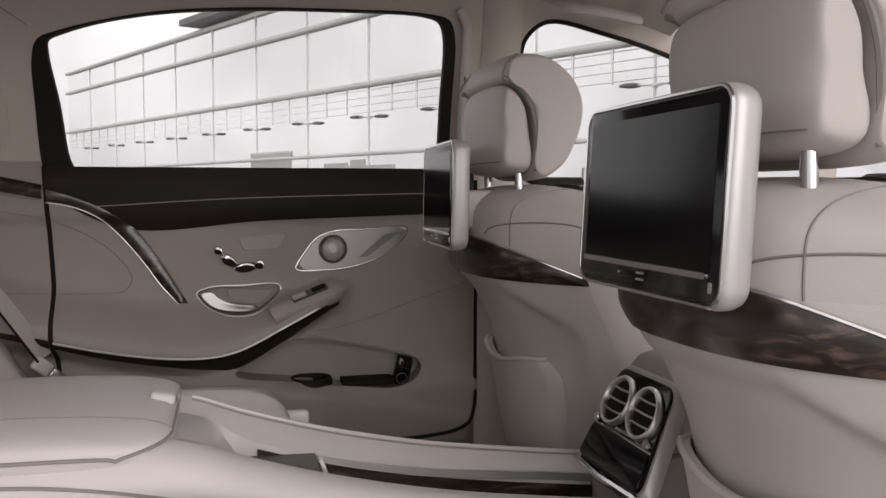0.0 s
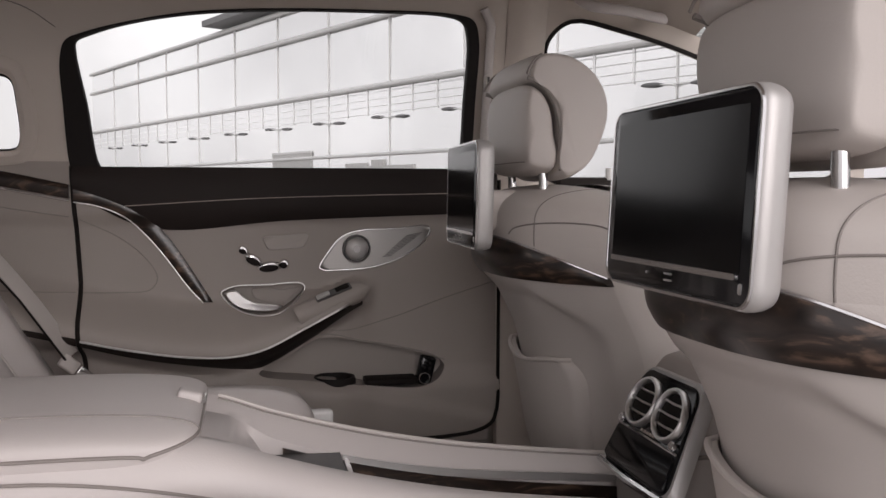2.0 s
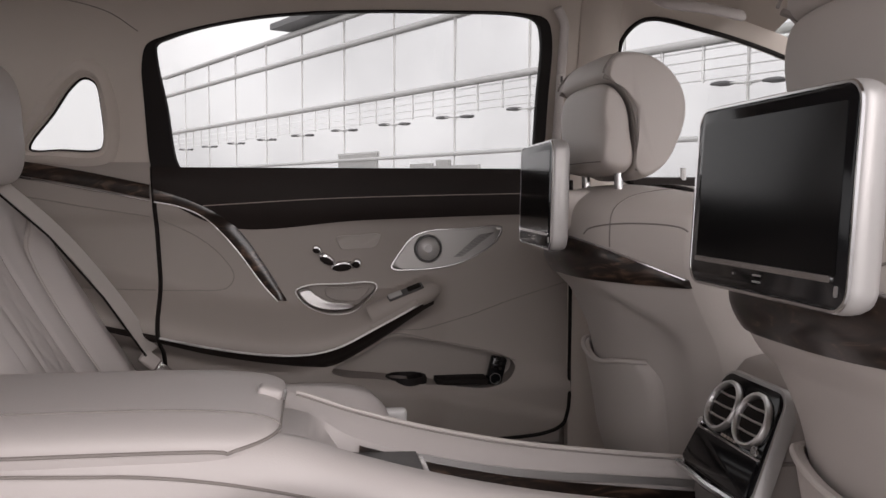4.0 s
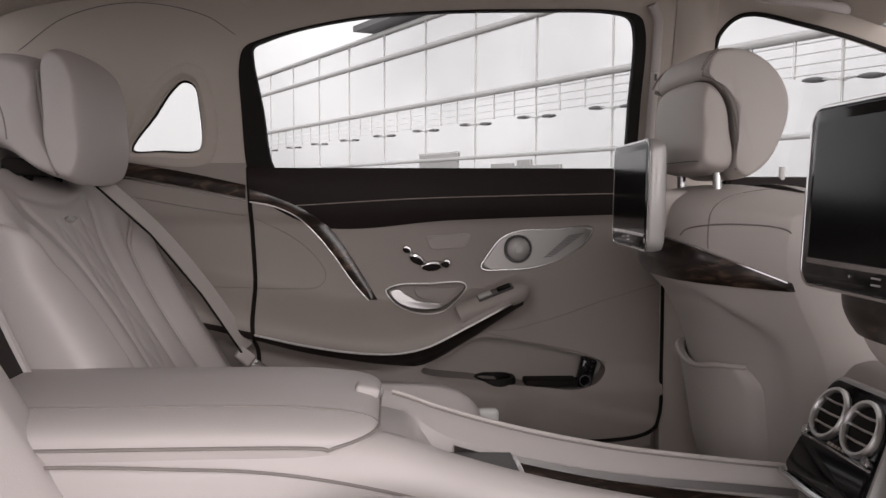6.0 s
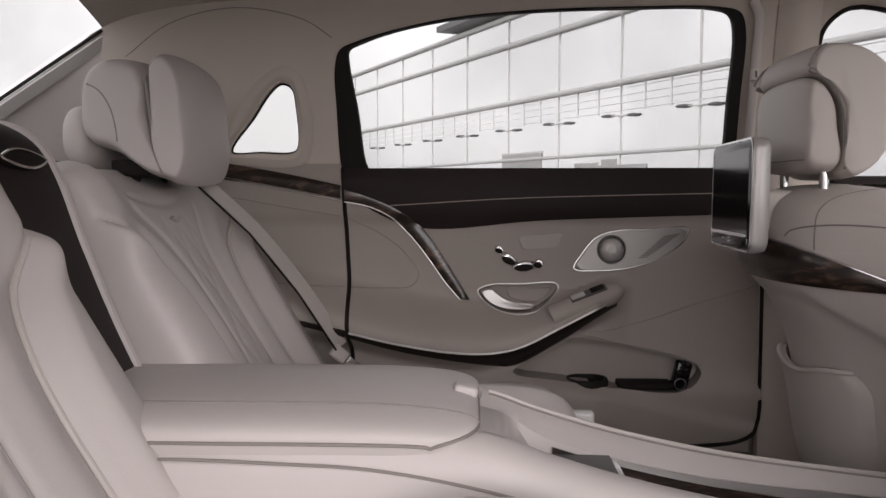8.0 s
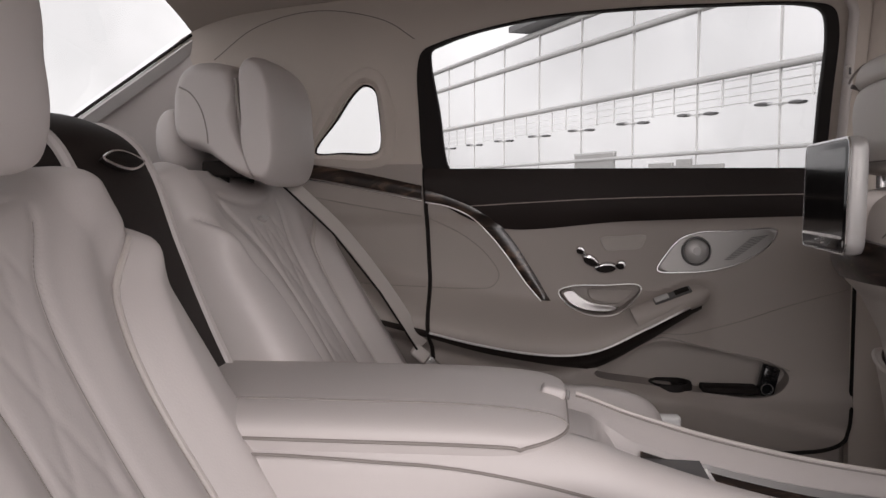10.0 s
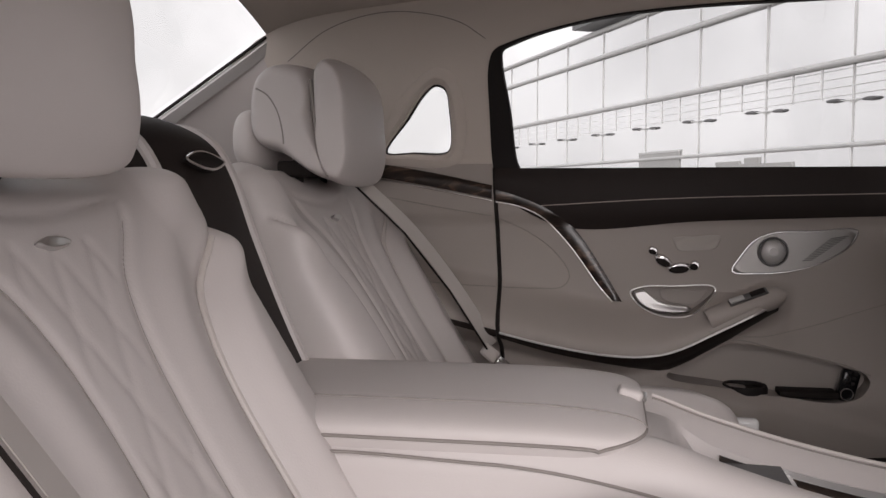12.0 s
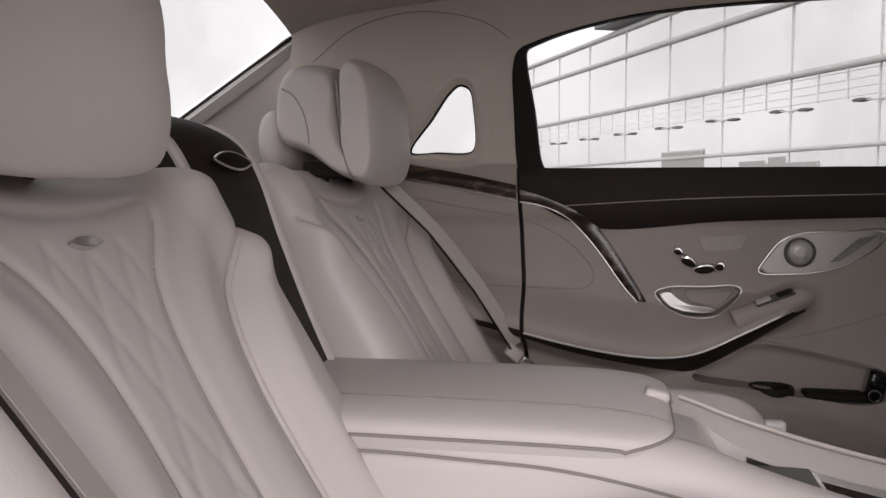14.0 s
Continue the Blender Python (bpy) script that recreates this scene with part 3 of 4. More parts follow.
# inner door handle
part("bowl_rim", tube([(p[0], door_y(*p) - 0.001, p[1]) for p in BOWL], 0.0017, 6, True), SATIN, door)
hb = plate(spline([(-0.148, 0.688), (-0.127, 0.693), (-0.111, 0.680), (-0.082, 0.665), (-0.028, 0.6565), (-0.034, 0.650), (-0.094, 0.650), (-0.130, 0.664)], 6, True), 1.944, 0.012, 0.90)
part("door_handle", hb, SATIN, door, "polished chrome inner door handle")
part("hinge_cover", plate(spline([(-0.020, 0.690), (0.008, 0.692), (-0.016, 0.664), (-0.050, 0.662), (-0.085, 0.672), (-0.090, 0.690)], 5, True), 1.976, 0.004, 0.96), DOOR_LEATHER, door)
# memory keypad and seat-shaped switches
part("keypad", plate(spline([(-0.066, 0.805), (-0.02, 0.809), (0.031, 0.811), (0.029, 0.800), (0.019, 0.784), (-0.02, 0.780), (-0.054, 0.779), (-0.062, 0.792)], 4, True), 1.952, 0.003, 0.97), LEATHER_DARKER, door, "pale memory keypad")
for x, z, w, h, rot in ((-0.107, 0.779, 0.011, 0.008, -35), (-0.085, 0.757, 0.021, 0.011, -35), (-0.052, 0.742, 0.026, 0.012, 6), (-0.021, 0.748, 0.010, 0.011, 10)):
    o = [(x + w * math.cos(a) * math.cos(radians(rot)) - h * math.sin(a) * math.sin(radians(rot)), z + w * math.cos(a) * math.sin(radians(rot)) + h * math.sin(a) * math.cos(radians(rot))) for a in np.linspace(0, 2 * math.pi, 24, endpoint=False)]
    sw = part("seat_switch", plate(o, 1.952, 0.012, 0.7), CHROME, door, "chrome seat adjuster switch")
    part("shadow_gap", plate([(x + (p[0] - x) * 0.8 - 0.002, z + (p[1] - z) * 0.62 - 0.003) for p in o], 1.9405, 0.0012, 0.9), GAP, sw)
# grip with window switches
def grip_place(f, a, r):
    p = Vector((0.034 + 0.106 * f, 1.885 + 0.01 * f, 0.653 + 0.040 * f))
    return p + Vector((-0.45 * math.sin(a) * r, -math.cos(a) * r, 0.9 * math.sin(a) * r))
gr = [[grip_place(f, 2 * math.pi * k / 16, 0.024 * math.sqrt(max(0.0, 1 - max(0, (f - 0.8) / 0.35) ** 2))) for k in range(16)] for f in np.linspace(-0.3, 1.145, 22)]
gb, vs = sheet(gr, close_u=True)
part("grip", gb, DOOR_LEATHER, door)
grip_way = (grip_place(1, 0, 0) - grip_place(0, 0, 0)).normalized()
for f, w, mat, lab in ((0.50, 0.040, COVER, "dark switch plate"), (0.30, 0.015, SILVER, "pale window switch"), (0.68, 0.015, GAP, "black window switch")):
    c = grip_place(f, 1.0, 0.0235 if w > 0.03 else 0.0265)
    n = (grip_place(f, 1.0, 1.0) - grip_place(f, 1.0, 0.0)).normalized()
    side_way = n.cross(grip_way).normalized()
    turn = Matrix((grip_way, side_way, grip_way.cross(side_way))).transposed().to_4x4()
    part("switch_plate" if w > 0.03 else "window_switch", box(-w, w, -0.0095 if w > 0.03 else -0.007, 0.0095 if w > 0.03 else 0.007, -0.003, 0.003, 0.002), mat, door, lab).matrix_local = Matrix.Translation(c) @ turn
# things in the door pocket
bottle = thing("cup_holder", "dark round cup holder in the door pocket", "cup holder", at=(0.086, 1.955, 0.474))
part("ring", ring(Matrix.Identity(4), 0.042, 0.010, 0.022), RUBBER, bottle)
part("base", disc(Matrix.Identity(4), 0.04, 0.012), GAP, bottle)
tray = thing("pocket_tray", "flat black tray insert in the door pocket", "tray", at=(0.208, 1.96, 0.476))
part("tray", box(-0.055, 0.062, -0.028, 0.028, -0.002, 0.012, 0.003), GAP, tray)
device = thing("remote_control", "black remote control standing in the door pocket", "remote control", at=(0.288, 1.955, 0.490))
device.rotation_euler = (0, radians(14), 0)
part("body", box(-0.018, 0.018, -0.012, 0.012, -0.022, 0.044, 0.006, 3), BLACK, device)
part("key_ring", ring(pose(0, -0.012, -0.005, 90, 0, 0), 0.012, 0.003, 0.003), CHROME, device)
for k in range(6):
    part("button", box(-0.010 + 0.012 * (k % 2), -0.002 + 0.012 * (k % 2), -0.0145, -0.011, 0.016 + 0.011 * (k // 2), 0.022 + 0.011 * (k // 2), 0.001), RUBBER, device)

# window frame and pane
ring_rows = [[(p[0], wall_y(*p) - h, p[1]) for p in o] for o, h in ((WINDOW_OUTER, 0.006), (WINDOW_OUTER, 0.015), (grow(WINDOW, 0.002), 0.016), (WINDOW, 0.013), (WINDOW, -0.003))]
fb, _ = sheet(ring_rows, close_u=True)
part("window_frame", fb, RUBBER, door, "black window frame")
pane = part("window_pane", slab([[(x, wall_y(x, z) + 0.006, z) for x in (-0.46, 0.40)] for z in (0.94, 1.30)], (0, 0.004, 0)), GLASS, door)
pane.visible_shadow = False

# quarter panel behind the door
quarter = thing("quarter_panel", "beige leather rear quarter panel with walnut inlay", "side panel")
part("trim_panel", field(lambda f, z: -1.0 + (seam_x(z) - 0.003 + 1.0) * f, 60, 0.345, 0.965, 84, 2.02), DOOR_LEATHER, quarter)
part("inlay", ruled([(-0.95, 0.996), (-0.726, 0.969), (-0.58, 0.945), (-0.452, 0.918)], [(-0.95, 0.966), (-0.726, 0.939), (-0.58, 0.914), (-0.452, 0.889)], 0.006, 10, 0.006), WOOD, quarter, "glossy burl walnut inlay")
part("chrome_line", tube(on_door([(-0.95, 0.962), (-0.726, 0.935), (-0.58, 0.910), (-0.452, 0.885)], 0.008), 0.0017, 6), CHROME, quarter)
part("seam", tube(on_door([(-0.80, 0.905), (-0.702, 0.894), (-0.58, 0.872), (-0.454, 0.852)], 0.0005), 0.0014, 5), SEAM, quarter)
part("seam", tube(on_door([(-0.80, 0.72), (-0.61, 0.708), (-0.50, 0.70), (-0.444, 0.697)], 0.0005), 0.0012, 5), SEAM, quarter)
xs = list(np.linspace(-0.80, seam_x(0.61) - 0.004, 14))
part("lower_inlay", slab([[(x, door_y(x, z) - 0.003, z) for x in xs for z in [chrome_z(x) + 0.004 - f * max(0.010, chrome_z(x) + 0.004 - woodlow_z(x))]] for f in np.linspace(0, 1, 4)], (0, 0.01, 0)), BROWN, quarter)
tagged(mesh_object("trim_shut_line", tube([(seam_x(z), min(door_y(seam_x(z), z), 1.95) - 0.002, z) for z in np.linspace(0.42, 0.955, 30)], 0.0045, 6), GAP), "dark shut line at the back edge of the door", "trim", kind="structure")

# centre pillar and front door
tagged(mesh_object("wall_sill_outer", box(-0.6, 0.70, 2.03, 2.06, 0.22, 0.90, 0.01), LEATHER_DARKER), "beige inner skin behind the door trim", "wall", kind="structure")
bp = []
for j in range(20):
    z = 0.30 + (1.318 - 0.30) * j / 19
    bp.append([(x, (wall_y(x, z) if z > 0.955 else 1.957) - 0.016 - 0.020 * math.sin(math.pi * f), z) for f, x in ((f, 0.455 + (0.088 + 0.075 * (z < 0.905)) * f) for f in np.linspace(0, 1, 10))])
tagged(mesh_object("wall_pillar", slab(bp, (0, 0.03, 0)), HEADLINER), "beige centre pillar trim", "wall trim", kind="structure")
pillar_pipe = [(0.398 + 0.018 * min(1, max(0, (1.29 - z) / 0.03)), (wall_y(0, z)) - 0.028, z) for z in np.linspace(0.94, 1.29, 30)]
tagged(mesh_object("trim_pillar_edge", tube(pillar_pipe, 0.010, 10), LEATHER), "soft beige edge of the centre pillar", "trim", kind="structure")
tagged(mesh_object("trim_door_edge", tube([(0.455 + 0.004 * math.sin(z), 1.938, z) for z in np.linspace(0.93, 0.46, 12)] + [(x, min(1.938, door_y(x, z) - 0.002), z) for x, z in spline([(0.455, 0.445), (0.450, 0.405), (0.432, 0.380), (0.400, 0.366), (0.34, 0.358), (0.25, 0.354)], 5)], 0.0042, 6), GAP), "dark front edge of the rear door", "trim", kind="structure")
fd = thing("car_door", "front car door with dark brown upper panel", "car door")
part("trim_panel", box(0.60, 1.48, 1.93, 2.0, 0.34, 0.86, 0.01), LEATHER_DARKER, fd)
part("belt_panel", box(0.595, 1.48, 1.918, 2.0, 0.86, 0.937, 0.01), BROWN, fd)
pf = part("window_pane", slab([[(x, wall_y(x, z) + 0.006, z) for x in (0.54, 1.38)] for z in (0.91, 1.28)], (0, 0.004, 0)), GLASS, fd)
pf.visible_shadow = False
part("window_seal", tube([(p[0], wall_y(*p) - 0.012, p[1]) for p in FRONT_WINDOW], 0.005, 6, True), RUBBER, fd)
part("lock_pin", tube([(0.715, 1.925, 0.930), (0.715, 1.925, 0.958)], 0.007, 8), PLASTIC, fd)

guide = thing("belt_guide", "small pale plastic belt guide on the centre pillar", "belt guide", at=(0.410, 1.868, 1.142))
part("clip", box(-0.006, 0.008, -0.012, 0.010, -0.012, 0.012, 0.004, 3), PIPING, guide)
part("slot", box(-0.002, 0.003, -0.0135, -0.010, -0.007, 0.007, 0.001), COVER, guide)

# grab handle on the roof rail
gh = thing("grab_handle", "beige folding grab handle on the roof rail", "grab handle", at=(0.69, 1.77, 1.295))
part("handle", tube([Vector(p) for p in spline([(-0.09, 0.05, 0.02), (-0.075, 0.02, 0.0), (0.0, 0.0, -0.012), (0.085, 0.015, -0.022), (0.10, 0.05, -0.012)], 8)], 0.013, 10, flat=0.7), LEATHER, gh)

# ---------------------------------------------------------------- rear seats
def rear_seat(yc, mirror, group, label, head_y):
    """A reclined rear seat; mirror is 1 where the window side lies towards +y."""
    seat = thing("rear_seat", label, "car seat", group, at=(-0.60, yc, 0.25))
    inv = Matrix.Translation((0.60, -yc, -0.25))
    lean = radians(31)
    up, out = Vector((-math.sin(lean), 0, math.cos(lean))), Vector((math.cos(lean), 0, math.sin(lean)))
    base = Vector((-0.705, 0, 0.856)) - up * 0.48 - out * 0.058

    def place(a, b, c):
        return inv @ (base + Vector((0, yc + a * (1.10 if a < 0 or mirror > 0 else 0.97) * mirror, 0)) + up * (min(b, 0.22) + (0.9 if mirror > 0 else 0.66) * max(0.0, b - 0.22) + 0.30) + out * c)

    panel_edge = along([(-0.50, 0.075), (-0.30, 0.058), (-0.18, 0.058), (-0.10, 0.068), (-0.04, 0.090), (0.01, 0.130), (0.04, 0.145), (0.2, 0.15)])
    pipe_line = along([(-0.50, 0.168), (-0.32, 0.160), (-0.204, 0.160), (-0.136, 0.174), (-0.083, 0.200), (-0.036, 0.243), (0.02, 0.30), (0.2, 0.4)])

    def relief(s, q):
        a, b = abs(s) * half(q), q * 0.31 - 0.18
        pe, pl = panel_edge(b), pipe_line(b)
        v = 0.036 * step(pl - 0.004, pl + 0.055, a) * step(0.17, 0.0, b)
        v += 0.012 * math.exp(-((a - (pe + pl) / 2) / 0.035) ** 2)
        v += 0.026 * step(0.19, 0.27, a) * step(-0.10, -0.02, b) * step(0.14, 0.06, b)
        v -= 0.0050 * math.exp(-((a - pe) / 0.008) ** 2) * step(0.045, 0.02, b)
        v -= 0.0075 * math.exp(-((a - pl) / 0.009) ** 2) * step(0.06, 0.0, b)
        v -= 0.0040 * math.exp(-((b - 0.030 - 1.2 * a * a) / 0.007) ** 2) * step(0.15, 0.12, a)
        v -= 0.018 * step(0.05, 0.12, b) * step(0.19, 0.12, a)
        if a < pe - 0.008 and b < 0.0:
            u1, u2 = (a / 0.055 + b / 0.17) % 1.0, (a / 0.055 - b / 0.17) % 1.0
            v -= 0.0014 * step(0.0, 0.02, pe - 0.008 - a) * (math.exp(-((min(u1, 1 - u1)) / 0.12) ** 2) + math.exp(-((min(u2, 1 - u2)) / 0.12) ** 2))
        return v

    half = lambda q: 0.296 - 0.030 * step(0.88, 1.0, q)  # noqa: E731
    back = part("backrest", pillow(place, 0.62, 0.058, 0.09, half, relief, 210, 150, 7.0), LEATHER, seat)
    for sg in (-1, 1):
        pts = []
        for b in np.linspace(-0.44, -0.02, 26):
            q = (b + 0.18) / 0.31
            s = sg * min(0.97, (pipe_line(b) + 0.004) / half(q))
            e = round_edge(s, 7.0) * round_edge(q, 7.0)
            pts.append(place(s * half(q), q * 0.31, (0.058 + relief(s, q)) * e + 0.0005))
        part("piping", tube(pts, 0.0046, 8), PIPING, back)
        pts = []
        for b in np.linspace(-0.44, 0.02, 30):
            q = (b + 0.18) / 0.31
            s = sg * panel_edge(b) / half(q)
            pts.append(place(s * half(q), q * 0.31, (0.058 + relief(s, q)) * round_edge(s, 7.0) * round_edge(q, 7.0) + 0.0002))
        part("seam", tube(pts, 0.0010, 5), SEAM, back)
    plaque = part("badge", plate([(0.021 * math.cos(a) * (1 + 0.15 * math.cos(2 * a)), 0.008 * math.sin(a)) for a in np.linspace(0, 2 * math.pi, 24, endpoint=False)], 0, 0.003), SATIN, back, "small metal badge")
    for v in plaque.data.vertices:
        v.co = place(v.co.x * mirror, v.co.z * 0.8 + 0.178, 0.0605 - v.co.y)
    # cushion
    cplace = lambda a, b, c: inv @ Vector((-0.30 + b, yc + a * mirror, 0.425 + c))  # noqa: E731
    part("cushion", pillow(cplace, 0.62, 0.085, 0.16, lambda q: 0.262, lambda s, q: 0.01 * math.exp(-((abs(s) - 0.82) / 0.12) ** 2) + 0.082 * math.exp(-((s + 0.62) / 0.22) ** 2) * step(-0.2, 0.45, q) - 0.006 * math.exp(-((abs(s) - 0.36) / 0.02) ** 2), 60, 50, 6.0), LEATHER, seat)
    # headrest with its loose front cushion
    hp = lambda x, a, z: inv @ Vector((x, head_y + a * mirror, z))  # noqa: E731
    side_line = spline([(-0.848, 1.062), (-0.843, 1.091), (-0.829, 1.121), (-0.804, 1.137), (-0.770, 1.138), (-0.735, 1.126), (-0.717, 1.093), (-0.715, 1.043), (-0.706, 0.983), (-0.689, 0.935), (-0.690, 0.921), (-0.719, 0.928), (-0.745, 0.943), (-0.790, 0.970), (-0.831, 0.985), (-0.847, 1.012)], 5, True)
    head = part("headrest", bolster(side_line, hp, 0.140, 2.6, 0.030, 28), LEATHER, seat)
    front_line = spline([(-0.718, 1.09), (-0.714, 1.130), (-0.698, 1.143), (-0.672, 1.126), (-0.652, 1.07), (-0.647, 1.0), (-0.653, 0.945), (-0.668, 0.918), (-0.690, 0.921), (-0.714, 0.97), (-0.722, 1.03)], 5, True)
    cushion = part("head_cushion", bolster(front_line, hp, 0.146, 2.8, 0.020, 30, 0.03), LEATHER, head, "soft loose head cushion")
    wing = spline([(-0.822, 1.087), (-0.802, 1.076), (-0.783, 1.048), (-0.773, 1.010), (-0.771, 0.988)], 6)
    fold = spline([(-0.721, 1.10), (-0.715, 1.04), (-0.706, 0.983), (-0.690, 0.930)], 6)
    for sg in (-1, 1):
        part("seam", tube([hp(p[0], sg * 0.1385, p[1]) for p in wing], 0.0022, 6), SEAM, head)
        part("seam", tube([hp(p[0] + 0.001, sg * 0.139, p[1]) for p in fold], 0.0034, 6), SEAM, cushion)
    part("shell", pillow(lambda a, b, c: hp(-0.862 + c, a, 1.000 + b), 0.11, 0.04, 0.036, lambda q: 0.112 * (0.6 + 0.4 * round_edge(q, 2.4)), nx=28, ny=28, en=2.6), LEATHER, head)
    part("mount", box(-0.040, 0.030, -0.100, 0.100, -0.014, 0.016, 0.006, 3), GAP, head, "dark headrest mount").matrix_local = inv @ Matrix.Translation((-0.760, head_y, 0.944))
    for sg in (-1, 1):
        part("post", tube([hp(-0.765, sg * 0.07, 0.96), hp(-0.775, sg * 0.07, 0.85)], 0.010, 10), GAP, head)
    return seat


rear_seat(1.600, 1, "rear seats", "reclined beige leather rear seat by the far door", 1.650)
rear_seat(0.728, -1, "rear seats", "reclined beige quilted leather rear seat by the open door", 0.664)

# divider between the seats
div = thing("seat_divider", "dark brown leather divider between the rear seats with a metal catch", "divider", at=(-0.80, MID - 0.02, 0.4))
inv = Matrix.Translation((0.80, -(MID - 0.02), -0.4))
prof = spline([(-0.56, 0.50), (-0.665, 0.71), (-0.718, 0.835), (-0.757, 0.94), (-0.785, 0.982), (-0.835, 1.008), (-0.94, 0.995)], 8)
rows = [[inv @ Vector((p[0], MID - 0.02 + v * w, p[1] - 0.012 * v * v)) for v in np.linspace(-1, 1, 11)] for p, w in zip(prof, np.interp(np.linspace(0, 1, len(prof)), [0, 0.3, 0.7, 1], [0.10, 0.11, 0.115, 0.12]))]
part("panel", slab(rows, (-0.05, 0, -0.02)), BROWN, div)
for sg in (-1, 1):
    part("edge", tube([r[5 + 5 * sg] for r in rows], 0.008, 8), LEATHER, div, "beige leather edge")
cm = inv @ Vector((-0.752, MID - 0.01, 0.944))
o = [(0.058 * math.cos(a), 0.014 * math.sin(a) * (1 - 0.5 * math.cos(a) ** 2)) for a in np.linspace(0, 2 * math.pi, 30, endpoint=False)]
catch = part("catch", plate(o, 0, 0.006, 0.85), GAP, div, "dark catch with a chrome rim")
catch.matrix_local = Matrix.Translation(cm) @ Euler((0, radians(-30), 0)).to_matrix().to_4x4() @ pose(0, 0, 0, 0, 0, 90)
part("rim", tube([(p[0], -0.004, p[1]) for p in o], 0.002, 6, True), CHROME, catch)

# seat belts
def ribbon(pts, w, across, n=12):
    c = spline(pts, n)
    a = Vector(across).normalized() * w / 2
    return slab([[Vector(p) - a, Vector(p) + a] for p in c], Vector((0.0014, -0.0008, 0.001)))


belt_far = thing("seat_belt", "beige seat belt with its buckle tongue", "seat belt")
part("webbing", ribbon([(-0.705, 1.752, 0.930), (-0.603, 1.79, 0.825), (-0.515, 1.83, 0.702), (-0.443, 1.866, 0.578)], 0.046, (0.30, 0.92, 0.20)), WEBBING, belt_far)
# not a belt part: a dark tube standing in for the strap's shadow
part("edge", tube([(-0.712, 1.728, 0.925), (-0.610, 1.766, 0.820), (-0.522, 1.806, 0.697), (-0.450, 1.842, 0.573)], 0.0022, 6), GAP, belt_far, "dark tube drawn as the shadow line of the webbing")
part("tongue", box(-0.020, 0.020, -0.006, 0.006, -0.014, 0.014, 0.005, 3), PIPING, belt_far, "pale plastic belt tongue").matrix_local = pose(-0.446, 1.855, 0.563, 0, 40, 35)
part("latch_plate", box(-0.014, 0.022, -0.003, 0.003, -0.010, 0.010, 0.002), CHROME, belt_far).matrix_local = pose(-0.420, 1.862, 0.541, 0, 40, 35)
buckle = thing("belt_buckle", "pale plastic seat belt buckle beside the cushion", "belt buckle", at=(0.018, 1.47, 0.512))
part("body", box(-0.020, 0.020, -0.012, 0.012, -0.02, 0.028, 0.006, 3), PLASTIC, buckle)
belt_near = thing("seat_belt", "pale seat belt lying over the near seat edge", "seat belt")
part("webbing", ribbon([(-0.79, 0.500, 0.979), (-0.71, 0.502, 0.887), (-0.61, 0.505, 0.774), (-0.51, 0.508, 0.656), (-0.41, 0.51, 0.544)], 0.042, (-0.20, 0.95, -0.2)), WEBBING, belt_near)
part("gap", tube([(-0.78, 0.474, 0.975), (-0.70, 0.476, 0.883), (-0.60, 0.479, 0.770), (-0.50, 0.482, 0.652), (-0.40, 0.484, 0.54)], 0.0022, 6), GAP, belt_near)

# ---------------------------------------------------------------- centre armrest and console
console = thing("centre_console", "long beige leather rear console with walnut tray", "console", at=(0, MID, 0.25))
inv = Matrix.Translation((0, -MID, -0.25))
rim_z = along([(-0.90, 0.628), (-0.45, 0.632), (-0.25, 0.635), (-0.15, 0.628), (-0.07, 0.601), (0.035, 0.571), (0.174, 0.542), (0.32, 0.522), (0.47, 0.505)])
YN, YF = 1.00, 1.245
rows = []
for x in np.linspace(-0.9, 0.50, 140):
    z = rim_z(x)
    deep = 0.055 * step(-0.125, -0.055, x)
    z -= 0.004
    sec = [(YN - 0.035, 0.30), (YN - 0.035, z - 0.045), (YN - 0.028, z - 0.018), (YN - 0.010, z - 0.004), (YN + 0.012, z), (YN + 0.034, z - 0.003),
           (YN + 0.042, z - 0.012 - deep * 0.3), (YN + 0.048, z - 0.012 - deep), (YF - 0.052, z - 0.012 - deep), (YF - 0.048, z - 0.014 - deep * 0.25), (YF - 0.030, z - 0.009 - deep * 0.08), (YF - 0.014, z - 0.003), (YF - 0.003, z), (YF + 0.008, z - 0.007), (YF + 0.014, z - 0.03), (YF + 0.014, 0.30)]
    rows.append([inv @ Vector((x, y, zz)) for y, zz in sec])
cb, vs = sheet(rows)
cb.faces.new(vs[0])
cb.faces.new(vs[-1])
part("body", cb, LEATHER, console)
xs = np.linspace(-0.055, 0.44, 24)
part("tray_floor", slab([[inv @ Vector((x, y, rim_z(x) - 0.058)) for y in (YN + 0.049, YF - 0.049)] for x in xs], (0, 0, -0.004)), WOOD, console, "walnut veneer tray floor")
part("tray_wall", slab([[inv @ Vector((x, YF - 0.0535, rim_z(x) - 0.030 + 0.008 * step(0.05, 0.40, x) - d)) for d in (0, 0.011)] for x in np.linspace(0.026, 0.44, 20)], (0, 0.003, 0)), SATIN, console, "satin metal strip in the tray")
part("tray_side", slab([[inv @ Vector((x, YF - 0.0545, rim_z(x) - 0.039 - d)) for d in (0, 0.022)] for x in xs], (0, 0.003, 0)), WOOD, console, "walnut veneer tray side")
part("tray_cover", slab([[inv @ Vector((x, y, 0.547 - 0.02 * x)) for y in (YN + 0.047, YF - 0.053)] for x in np.linspace(-0.064, 0.022, 8)], (0, 0, -0.008)), COVER, console, "dark grey sliding tray cover")
